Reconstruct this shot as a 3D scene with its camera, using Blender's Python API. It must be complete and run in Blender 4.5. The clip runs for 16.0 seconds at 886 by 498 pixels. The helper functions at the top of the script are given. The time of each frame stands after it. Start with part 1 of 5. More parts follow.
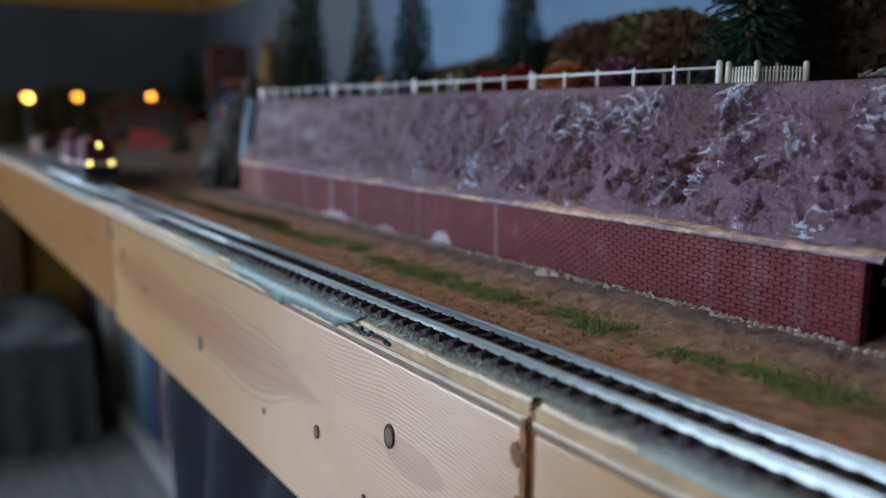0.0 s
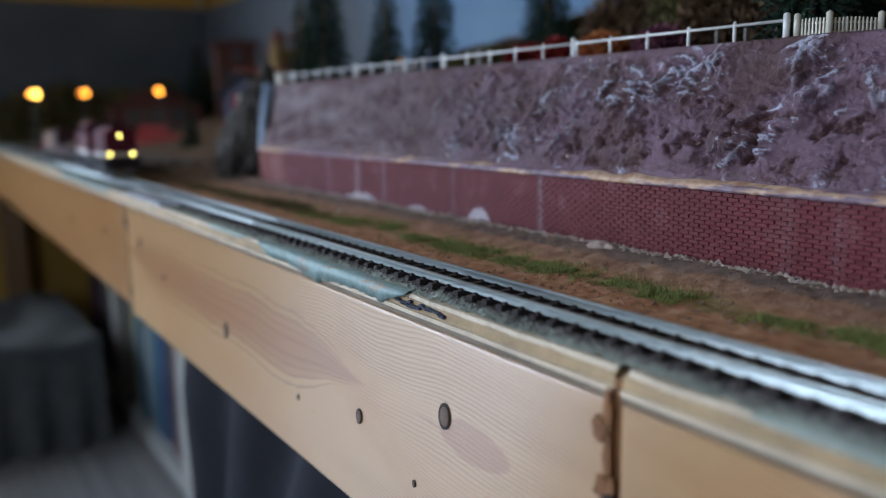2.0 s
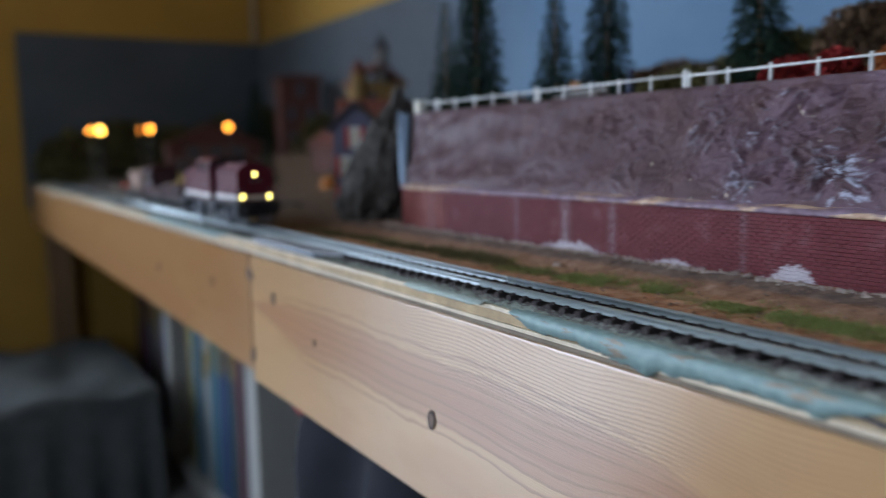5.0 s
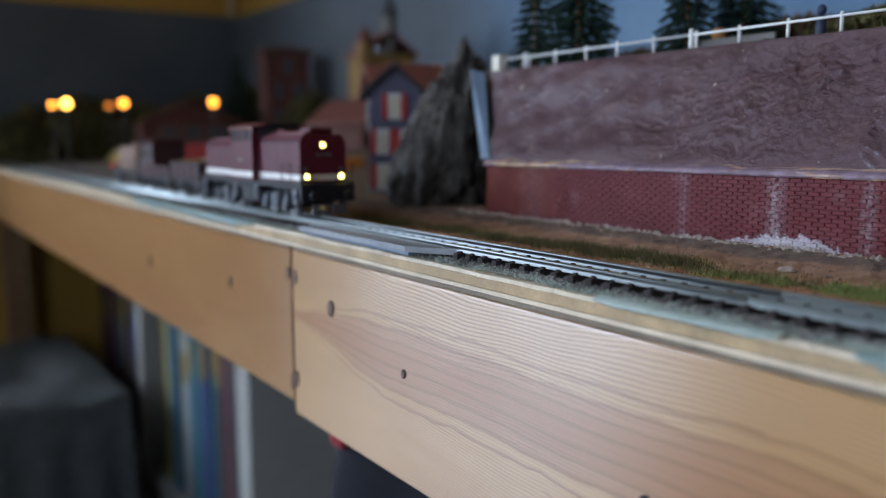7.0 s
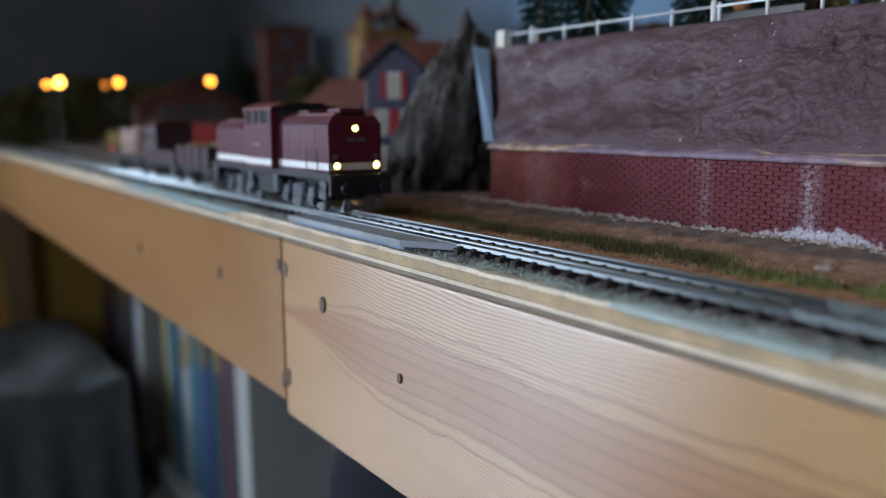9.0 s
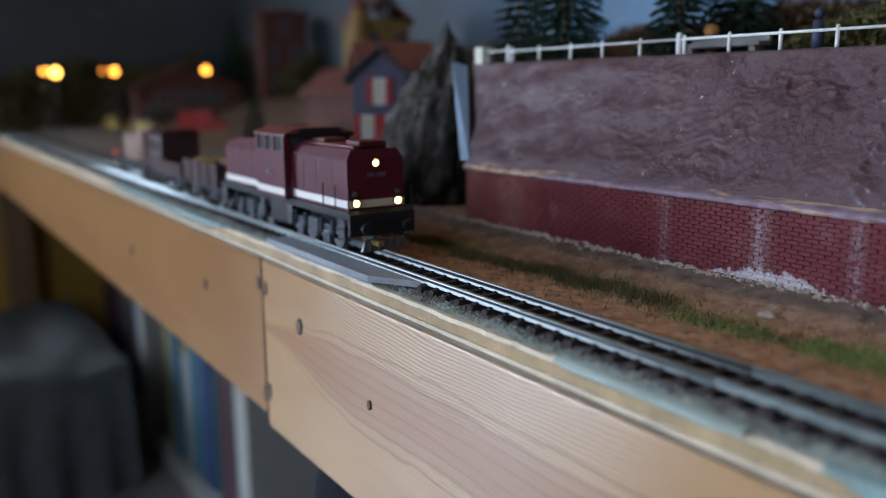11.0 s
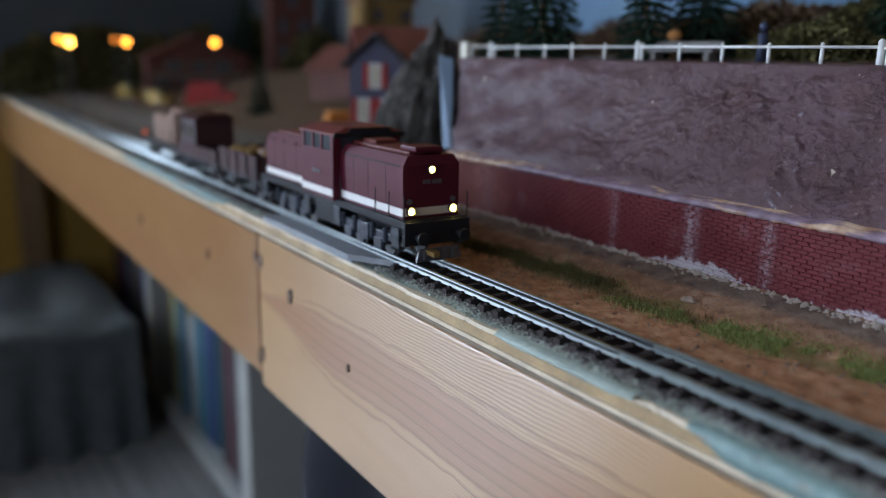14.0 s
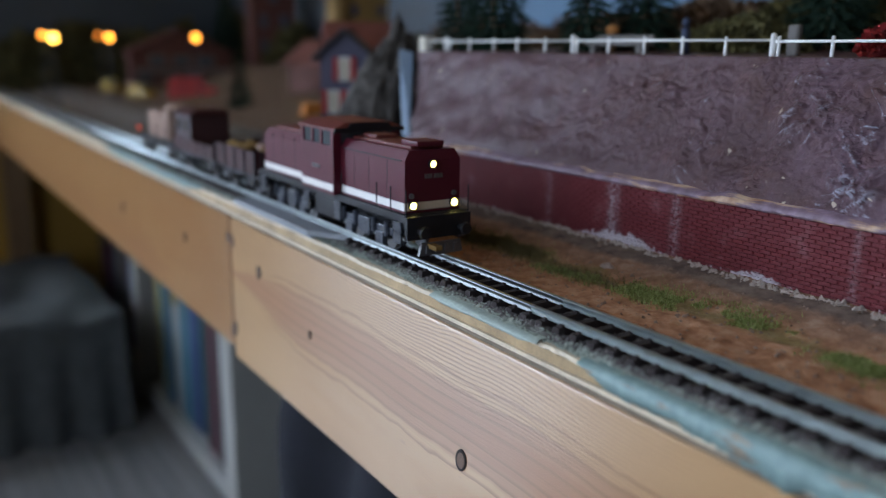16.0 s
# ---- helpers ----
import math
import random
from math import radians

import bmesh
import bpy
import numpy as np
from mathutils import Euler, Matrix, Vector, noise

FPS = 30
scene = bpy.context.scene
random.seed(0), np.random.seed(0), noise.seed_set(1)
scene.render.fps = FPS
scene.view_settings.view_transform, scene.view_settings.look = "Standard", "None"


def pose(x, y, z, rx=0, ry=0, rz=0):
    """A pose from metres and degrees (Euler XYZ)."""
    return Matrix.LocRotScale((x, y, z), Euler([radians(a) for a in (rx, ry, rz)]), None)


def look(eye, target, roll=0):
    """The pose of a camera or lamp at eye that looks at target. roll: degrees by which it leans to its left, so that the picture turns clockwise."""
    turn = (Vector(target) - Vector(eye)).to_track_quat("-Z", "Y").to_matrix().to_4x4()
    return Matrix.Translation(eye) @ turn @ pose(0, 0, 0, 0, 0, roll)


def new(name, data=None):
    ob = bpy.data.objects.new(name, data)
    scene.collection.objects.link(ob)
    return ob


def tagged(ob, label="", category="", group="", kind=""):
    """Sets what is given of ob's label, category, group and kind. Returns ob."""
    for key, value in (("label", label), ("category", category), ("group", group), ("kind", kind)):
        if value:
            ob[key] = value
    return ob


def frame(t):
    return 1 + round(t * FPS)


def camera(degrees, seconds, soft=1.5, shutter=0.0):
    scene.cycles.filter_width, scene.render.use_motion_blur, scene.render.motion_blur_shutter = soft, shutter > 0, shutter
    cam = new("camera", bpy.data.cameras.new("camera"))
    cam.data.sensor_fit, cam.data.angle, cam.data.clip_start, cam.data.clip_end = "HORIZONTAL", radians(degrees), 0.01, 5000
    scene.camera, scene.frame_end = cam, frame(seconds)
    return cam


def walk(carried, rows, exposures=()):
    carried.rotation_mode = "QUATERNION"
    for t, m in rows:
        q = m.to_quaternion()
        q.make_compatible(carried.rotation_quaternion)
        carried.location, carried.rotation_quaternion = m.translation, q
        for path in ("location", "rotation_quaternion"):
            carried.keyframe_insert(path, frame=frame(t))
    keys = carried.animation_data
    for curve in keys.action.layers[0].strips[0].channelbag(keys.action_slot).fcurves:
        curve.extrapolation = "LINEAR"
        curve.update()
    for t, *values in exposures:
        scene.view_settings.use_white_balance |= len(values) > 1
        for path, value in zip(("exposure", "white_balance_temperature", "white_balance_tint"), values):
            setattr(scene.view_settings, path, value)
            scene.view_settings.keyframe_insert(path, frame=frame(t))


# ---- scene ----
cam = camera(56.2, 16.0, soft=1.1, shutter=0.5)
cam.data.dof.use_dof = True
cam.data.dof.focus_distance = 0.270
cam.data.dof.aperture_fstop = 6.7
METRES, EYE, TILT, LEAN, TURN = 0.46, 0.569, -9.5, 0.0, -32.8
ROWS = [
    (0.0, 0.0, 0.0, 0.0, 0.0, 0.0, -0.0),
    (0.5, -0.014, 0.0066, -0.0069, -0.14, 0.37, 0.31),
    (1.0, -0.0217, 0.0166, -0.0124, -0.53, 0.3, 0.27),
    (1.5, -0.0276, 0.0301, -0.0178, -0.34, 0.1, 0.25),
    (2.0, -0.0352, 0.0402, -0.0219, 0.24, -0.02, 0.75),
    (2.5, -0.0338, 0.0488, -0.023, 0.43, 0.4, 0.78),
    (3.0, -0.0652, 0.0604, -0.0134, 1.5, 0.87, 1.18),
    (3.5, -0.0937, 0.0749, -0.0146, 2.12, 1.47, 0.82),
    (4.0, -0.108, 0.1052, -0.0202, 4.62, 1.32, 0.69),
    (4.5, -0.1418, 0.1499, -0.0045, 4.1, 2.7, 0.02),
    (5.0, -0.252, 0.2379, 0.0056, 1.5, 2.62, 0.71),
    (7.5, -0.4088, 0.5113, 0.0236, -1.5, 1.8, 0.5),
    (8.0, -0.4051, 0.5215, 0.0349, -1.49, 1.37, 0.59),
    (8.5, -0.4067, 0.5356, 0.0356, -1.21, 0.89, 0.41),
    (9.0, -0.4004, 0.5495, 0.0353, -0.99, 0.49, 0.54),
    (9.5, -0.391, 0.5558, 0.0431, -1.24, 0.57, 0.23),
    (12.0, -0.3505, 0.5006, 0.097, -0.66, -3.22, 0.83),
    (12.5, -0.3391, 0.4895, 0.1002, -0.89, -3.74, 0.91),
    (13.0, -0.3393, 0.4687, 0.1108, -0.3, -3.91, -0.3),
    (13.5, -0.3461, 0.4582, 0.1022, -0.34, -3.63, -1.0),
    (14.0, -0.3417, 0.448, 0.0973, -0.03, -3.63, -1.01),
    (14.5, -0.3187, 0.4192, 0.0995, -0.3, -3.69, -1.35),
    (15.0, -0.3184, 0.4078, 0.0931, -0.41, -3.79, -1.17),
    (15.5, -0.315, 0.3928, 0.0867, -0.31, -3.92, -0.7),
    (16.0, -0.3056, 0.3738, 0.0855, -0.79, -4.03, -0.63),
]
walk(cam, [(t, pose(0, 0, EYE, TILT, LEAN, TURN) @ pose(METRES * x, METRES * y, METRES * z, 90 + pitch, roll, yaw)) for t, x, y, z, yaw, pitch, roll in ROWS])

# ---------------------------------------------------------------- world and light
world = bpy.data.worlds.new("world")
scene.world = world
world.use_nodes = True
wn = world.node_tree.nodes
sky = wn.new("ShaderNodeTexSky")
sky.sky_type = "NISHITA"
sky.sun_disc = False
sky.sun_elevation, sky.sun_rotation = radians(35), radians(120)
world.node_tree.links.new(sky.outputs[0], wn["Background"].inputs[0])
wn["Background"].inputs[1].default_value = 0.1

# the first opening is added, out of view, around the side fill
WINDOWS = ((-0.80, -0.18, 0.66, 0.25, 1.42), (-1.60, 1.86, 3.46, 0.30, 2.05))      # x of the wall, y from, y to, z from, z to


def area_light(name, m, width, height, watts, colour):
    lamp = bpy.data.lights.new(name, "AREA")
    lamp.shape, lamp.size, lamp.size_y, lamp.energy, lamp.color = "RECTANGLE", width, height, watts, colour
    ob = new(name, lamp)
    ob.matrix_world = m
    return ob


# side fill: an added lamp for broad diffuse light, no window known there
area_light("window_daylight", look((-0.76, 0.24, 0.84), (0.3, 0.27, 0.78)), 0.78, 1.08, 6.2, (0.645, 0.765, 1.0))
area_light("far_window_daylight", look((-1.56, 2.66, 1.18), (0.3, 0.40, 0.70)), 1.50, 1.64, 78.0, (0.62, 0.765, 1.0))
scene.view_settings.exposure = 0.0

# ---------------------------------------------------------------- materials
MATS = {}


class Nodes:
    """A small writer of node trees; every socket given may be a number, a colour or another node's output."""

    def __init__(self, name):
        self.mat = bpy.data.materials.new(name)
        self.mat.use_nodes = True
        self.tree = self.mat.node_tree
        self.bsdf = self.tree.nodes["Principled BSDF"]

    def put(self, socket, value):
        if isinstance(value, bpy.types.NodeSocket):
            self.tree.links.new(value, socket)
        elif isinstance(value, tuple) and len(value) == 3 and socket.type == "RGBA":
            socket.default_value = (*value, 1)
        else:
            socket.default_value = value

    def node(self, kind, **values):
        return self.tree.nodes.new(kind)

    def pos(self, scale=(1, 1, 1), world_space=False):
        n = self.node("ShaderNodeVectorMath")
        n.operation = "MULTIPLY"
        src = self.node("ShaderNodeNewGeometry").outputs["Position"] if world_space else self.node("ShaderNodeTexCoord").outputs["Object"]
        self.put(n.inputs[0], src)
        n.inputs[1].default_value = scale
        return n.outputs[0]

    def axes(self, world_space=True):
        n = self.node("ShaderNodeSeparateXYZ")
        src = self.node("ShaderNodeNewGeometry").outputs["Position"] if world_space else self.node("ShaderNodeTexCoord").outputs["Object"]
        self.put(n.inputs[0], src)
        return n.outputs

    def noise(self, vector, scale, detail=4.0, rough=0.55, warp=0.0):
        n = self.node("ShaderNodeTexNoise")
        self.put(n.inputs["Vector"], vector)
        n.inputs["Scale"].default_value, n.inputs["Detail"].default_value = scale, detail
        n.inputs["Roughness"].default_value, n.inputs["Distortion"].default_value = rough, warp
        return n.outputs[0]

    def voronoi(self, vector, scale, feature="F1"):
        n = self.node("ShaderNodeTexVoronoi")
        n.feature = feature
        self.put(n.inputs["Vector"], vector)
        n.inputs["Scale"].default_value = scale
        return n.outputs

    def math(self, op, a, b=0.0, c=0.0):
        n = self.node("ShaderNodeMath")
        n.operation = op
        for s, v in zip(n.inputs, (a, b, c)):
            self.put(s, v)
        return n.outputs[0]

    def ramp(self, fac, stops):
        n = self.node("ShaderNodeValToRGB")
        self.put(n.inputs[0], fac)
        e = n.color_ramp.elements
        while len(e) < len(stops):
            e.new(0.5)
        for el, (p, c) in zip(e, stops):
            el.position, el.color = p, (*c, 1) if isinstance(c, tuple) else (c, c, c, 1)
        return n.outputs[0]

    def step(self, value, lo, hi):
        n = self.node("ShaderNodeMapRange")
        n.interpolation_type = "SMOOTHSTEP"
        self.put(n.inputs[0], value)
        n.inputs[1].default_value, n.inputs[2].default_value = lo, hi
        return n.outputs[0]

    def mix(self, fac, a, b, mode="MIX"):
        n = self.node("ShaderNodeMix")
        n.data_type, n.blend_type = "RGBA", mode
        self.put(n.inputs["Factor"], fac)
        self.put(n.inputs[6], a)
        self.put(n.inputs[7], b)
        return n.outputs[2]

    def bump(self, height, strength, distance):
        n = self.node("ShaderNodeBump")
        self.put(n.inputs["Height"], height)
        n.inputs["Strength"].default_value, n.inputs["Distance"].default_value = strength, distance
        return n.outputs[0]

    def rand(self):
        return self.node("ShaderNodeObjectInfo").outputs["Random"]

    def done(self, colour, rough=0.6, metal=0.0, normal=None, **extra):
        self.put(self.bsdf.inputs["Base Color"], colour)
        self.put(self.bsdf.inputs["Roughness"], rough)
        self.put(self.bsdf.inputs["Metallic"], metal)
        if normal is not None:
            self.put(self.bsdf.inputs["Normal"], normal)
        for k, v in extra.items():
            self.put(self.bsdf.inputs[k.replace("_", " ")], v)
        return self.mat


def worn(name, colour, rough=0.6, metal=0.0, grain=400, spread=0.25, bump=0.0003, spec=0.5):
    """A plain painted, cast or cloth surface with stains and grain."""
    if name in MATS:
        return MATS[name]
    n = Nodes(name)
    p = n.pos()
    big, fine = n.noise(p, grain / 12, 3), n.noise(p, grain, 5)
    f = n.math("ADD", n.math("MULTIPLY", big, 0.6), n.math("MULTIPLY", fine, 0.4))
    dark = tuple(c * (1 - spread) for c in colour)
    light = tuple(min(1, c * (1 + spread)) for c in colour)
    MATS[name] = n.done(n.ramp(f, [(0.3, dark), (0.7, light)]), n.math("ADD", rough - 0.1, n.math("MULTIPLY", fine, 0.2)), metal, n.bump(fine, 0.4, bump), Specular_IOR_Level=spec)
    return MATS[name]


def glow(name, colour, strength):
    n = Nodes(name)
    return n.done(colour, 0.3, Emission_Color=colour, Emission_Strength=strength)


def make_pine(name, seed, light=(0.50, 0.298, 0.138), heart=(0.36, 0.168, 0.080), line=(0.25, 0.115, 0.042), band=(0.30, 0.64), mid=0.4585):
    n = Nodes(name)
    x, y, z = n.axes(True)
    wob = n.math("SUBTRACT", n.noise(n.pos((1, 7.0, 12.0), True), 1.0, 2), 0.5)
    wob2 = n.math("SUBTRACT", n.noise(n.pos((1, 40.0, 90.0), True), 1.0, 2), 0.5)
    # growth rings: lines that run along the board and swing round the heart
    v = n.math("SUBTRACT", z, n.math("MULTIPLY", y, 0.018))
    v = n.math("ADD", v, n.math("MULTIPLY", wob, 0.020))
    v = n.math("ADD", v, n.math("MULTIPLY", wob2, 0.0016))
    saw = n.math("FRACT", n.math("MULTIPLY", v, 720.0))
    ring = n.math("MULTIPLY", n.step(saw, 0.25, 0.88), n.step(saw, 1.0, 0.90))
    strength = n.noise(n.pos((1, 5, 30), True), 1.0 + 0.1 * seed, 2)
    upper = n.step(z, mid + 0.006, mid + 0.013)
    ring = n.math("MULTIPLY", ring, n.math("ADD", n.math("MULTIPLY", n.step(strength, 0.42, 0.66), 0.45), n.math("MULTIPLY", upper, 0.55)))
    # reddish heartwood lens with layered edges
    sway = n.math("MULTIPLY", n.math("SUBTRACT", n.noise(n.pos((0, 6.0, 0), True), 1.0 + 0.2 * seed, 1), 0.5), 0.022)
    off = n.math("ABSOLUTE", n.math("SUBTRACT", n.math("SUBTRACT", z, mid), sway))
    ends = n.math("MULTIPLY", n.step(y, band[0] - 0.035, band[0] + 0.05), n.step(y, band[1] + 0.05, band[1] - 0.1))
    edge = n.math("MULTIPLY", n.math("ADD", ends, n.math("MULTIPLY", wob2, 0.35)), 0.0135)
    heartmask = n.step(n.math("SUBTRACT", edge, off), -0.0006, 0.0016)
    inner = n.step(n.math("SUBTRACT", n.math("MULTIPLY", edge, 0.5), off), -0.0004, 0.0006)
    # nested growth contours round the heart
    depth = n.math("ADD", n.math("MULTIPLY", n.math("DIVIDE", off, n.math("ADD", edge, 0.0008)), 3.2), n.math("MULTIPLY", wob, 1.6))
    turn = n.math("FRACT", depth)
    contour = n.math("MULTIPLY", n.math("MULTIPLY", n.step(turn, 0.55, 0.92), n.step(turn, 1.0, 0.95)), n.step(n.math("SUBTRACT", n.math("MULTIPLY", edge, 1.35), off), -0.0008, 0.0004))
    dy, dz = n.math("DIVIDE", n.math("SUBTRACT", y, 0.209), 0.019), n.math("DIVIDE", n.math("SUBTRACT", n.math("ADD", z, n.math("MULTIPLY", wob2, 0.004)), 0.4605), 0.0062)
    blob = n.step(n.math("ADD", n.math("MULTIPLY", dy, dy), n.math("MULTIPLY", dz, dz)), 1.0, 0.75)
    fibre = n.noise(n.pos((1, 30, 1600), True), 1.0, 4)
    patch = n.noise(n.pos((1, 9, 26), True), 1.0, 3, 0.5, 0.6)
    base = n.mix(n.step(patch, 0.45, 0.7), light, tuple(c * q for c, q in zip(light, (0.92, 0.84, 0.74))))
    base = n.mix(n.math("MULTIPLY", n.math("MAXIMUM", heartmask, blob), 0.8), base, heart)
    base = n.mix(n.math("MULTIPLY", inner, 0.45), base, tuple(c * q for c, q in zip(heart, (0.9, 0.76, 0.66))))
    base = n.mix(n.math("MULTIPLY", contour, 0.8), base, line)
    base = n.mix(n.math("MULTIPLY", ring, 0.9), base, line)
    base = n.mix(n.math("MULTIPLY", fibre, 0.3), base, tuple(min(0.8, c * 1.2) for c in light))
    speck = n.step(n.noise(n.pos((1, 120, 320), True), 1.0, 2), 0.70, 0.76)
    base = n.mix(n.math("MULTIPLY", speck, 0.3), base, (0.30, 0.17, 0.10))
    rough = n.math("ADD", 0.28, n.math("MULTIPLY", fibre, 0.12))
    h = n.math("ADD", n.math("MULTIPLY", ring, -0.7), n.math("MULTIPLY", fibre, 0.5))
    # planed along the board: the sheen spreads across the fibres
    across = n.node("ShaderNodeCombineXYZ")
    across.inputs[2].default_value = 1.0
    return n.done(base, rough, 0.0, n.bump(h, 0.35, 0.0003), Specular_IOR_Level=1.0, Anisotropic=0.95, Tangent=across.outputs[0])


PINE = make_pine("pine_planed", 0)
PINE_B = make_pine("pine_other_plank", 1, (0.51, 0.305, 0.14), mid=0.40)
PINE_C = make_pine("pine_far_plank", 2, (0.37, 0.195, 0.080), (0.33, 0.165, 0.07), (0.26, 0.12, 0.05), band=(0.8, 1.9), mid=0.43)
PLY = worn("plywood_edge", (0.42, 0.29, 0.15), 0.6, 0, 900, 0.35)
PLY_LIGHT = worn("plywood_light_veneer", (0.66, 0.54, 0.38), 0.6, 0, 900, 0.25)
PLY_DARK = worn("plywood_dark_veneer", (0.20, 0.15, 0.10), 0.7, 0, 900, 0.35)
KNOT = worn("knot_wood", (0.16, 0.10, 0.07), 0.5, 0, 1500, 0.5)
KNOT_RING = worn("knot_bark_ring", (0.035, 0.025, 0.02), 0.7, 0, 2000, 0.4)
RUST = worn("rust_and_glue", (0.22, 0.09, 0.03), 0.7, 0, 900, 0.6, 0.001)
DARKGAP = worn("dark_gap", (0.02, 0.014, 0.01), 0.9)


def make_aqua():
    n = Nodes("scraped_turquoise_paint")
    p = n.pos((1, 1, 1), True)
    scrape = n.step(n.noise(n.pos((260, 50, 260), True), 1.0, 4, 0.65), 0.56, 0.61)
    c = n.ramp(n.noise(p, 350, 4), [(0.3, (0.17, 0.255, 0.235)), (0.7, (0.25, 0.35, 0.32))])
    c = n.mix(scrape, c, n.ramp(n.noise(p, 500, 3), [(0.3, (0.19, 0.15, 0.11)), (0.7, (0.36, 0.29, 0.20))]))
    return n.done(c, 0.5, 0, n.bump(n.noise(p, 900, 4), 0.4, 0.0004))


AQUA = make_aqua()
AQUA_THIN = worn("thin_sage_paint", (0.36, 0.42, 0.36), 0.6, 0, 700, 0.3)


def make_rail():
    n = Nodes("rail_nickel_silver")
    p = n.pos((400, 12, 400))
    f = n.noise(p, 1.0, 4)
    return n.done(n.ramp(f, [(0.3, (0.40, 0.45, 0.44)), (0.75, (0.72, 0.78, 0.76))]), n.math("ADD", 0.26, n.math("MULTIPLY", f, 0.16)), 1.0)


RAIL = make_rail()
SLEEPER = worn("sleeper_plastic", (0.036, 0.026, 0.024), 0.75, 0, 1500, 0.4, 0.0003, 0.25)
BALLAST = worn("ballast_grit", (0.15, 0.13, 0.122), 0.9, 0, 900, 0.7)
SAGE_GRIT = worn("painted_grit", (0.33, 0.36, 0.30), 0.9, 0, 900, 0.35)


def make_ground():
    n = Nodes("layout_ground")
    x, y, z = n.axes(True)
    p = n.pos((1, 1, 1), True)
    warp = n.math("SUBTRACT", n.noise(p, 60, 5, 0.65), 0.5)
    xw = n.math("ADD", x, n.math("MULTIPLY", warp, 0.012))
    fine, mid = n.noise(p, 1400, 4, 0.7), n.noise(p, 160, 5, 0.6)
    sage = n.ramp(mid, [(0.3, (0.29, 0.33, 0.27)), (0.5, (0.46, 0.51, 0.43)), (0.7, (0.58, 0.61, 0.51))])
    ballast = n.ramp(fine, [(0.3, (0.06, 0.052, 0.05)), (0.7, (0.22, 0.20, 0.18))])
    earth = n.ramp(mid, [(0.3, (0.27, 0.115, 0.055)), (0.5, (0.46, 0.225, 0.115)), (0.7, (0.58, 0.35, 0.21))])
    pink = n.ramp(mid, [(0.3, (0.20, 0.10, 0.055)), (0.55, (0.34, 0.185, 0.11)), (0.75, (0.46, 0.30, 0.20))])
    dark = n.ramp(mid, [(0.3, (0.065, 0.055, 0.05)), (0.7, (0.17, 0.135, 0.11))])
    green = n.ramp(fine, [(0.3, (0.09, 0.095, 0.03)), (0.7, (0.22, 0.24, 0.07))])
    c = n.mix(n.step(xw, 0.1255, 0.1295), sage, ballast)
    c = n.mix(n.step(xw, 0.1495, 0.1545), c, earth)
    gx = n.math("SUBTRACT", 1.0, n.math("MULTIPLY", n.math("ABSOLUTE", n.math("SUBTRACT", xw, 0.184)), 95.0))
    gmask = n.step(n.math("ADD", gx, n.math("MULTIPLY", n.math("SUBTRACT", n.noise(p, 45, 3), 0.5), 2.6)), 0.2, 0.85)
    c = n.mix(n.step(xw, 0.188, 0.198), c, pink)
    c = n.mix(n.math("MULTIPLY", gmask, 0.6), c, green)
    road = n.math("MULTIPLY", n.step(xw, 0.2015, 0.2065), n.step(xw, 0.2150, 0.2120))
    c = n.mix(n.math("MULTIPLY", road, 0.75), c, dark)
    far = n.step(y, 0.60, 0.80)
    c = n.mix(n.math("MULTIPLY", far, n.step(x, 0.147, 0.16)), c, n.ramp(mid, [(0.3, (0.075, 0.045, 0.026)), (0.7, (0.17, 0.105, 0.062))]))
    path = n.math("MULTIPLY", n.step(y, 0.82, 0.95), n.math("MULTIPLY", n.step(xw, 0.158, 0.165), n.step(xw, 0.262, 0.252)))
    c = n.mix(path, c, n.ramp(mid, [(0.3, (0.085, 0.072, 0.058)), (0.7, (0.17, 0.145, 0.12))]))
    h = n.math("ADD", n.math("MULTIPLY", fine, 0.5), mid)
    return n.done(c, 0.9, 0, n.bump(h, 0.7, 0.0012), Specular_IOR_Level=0.25)


GROUND = make_ground()


def gauss(n, y, centre, width):
    d = n.math("DIVIDE", n.math("SUBTRACT", y, centre), width)
    return n.math("POWER", 2.718, n.math("MULTIPLY", n.math("MULTIPLY", d, d), -1.0))


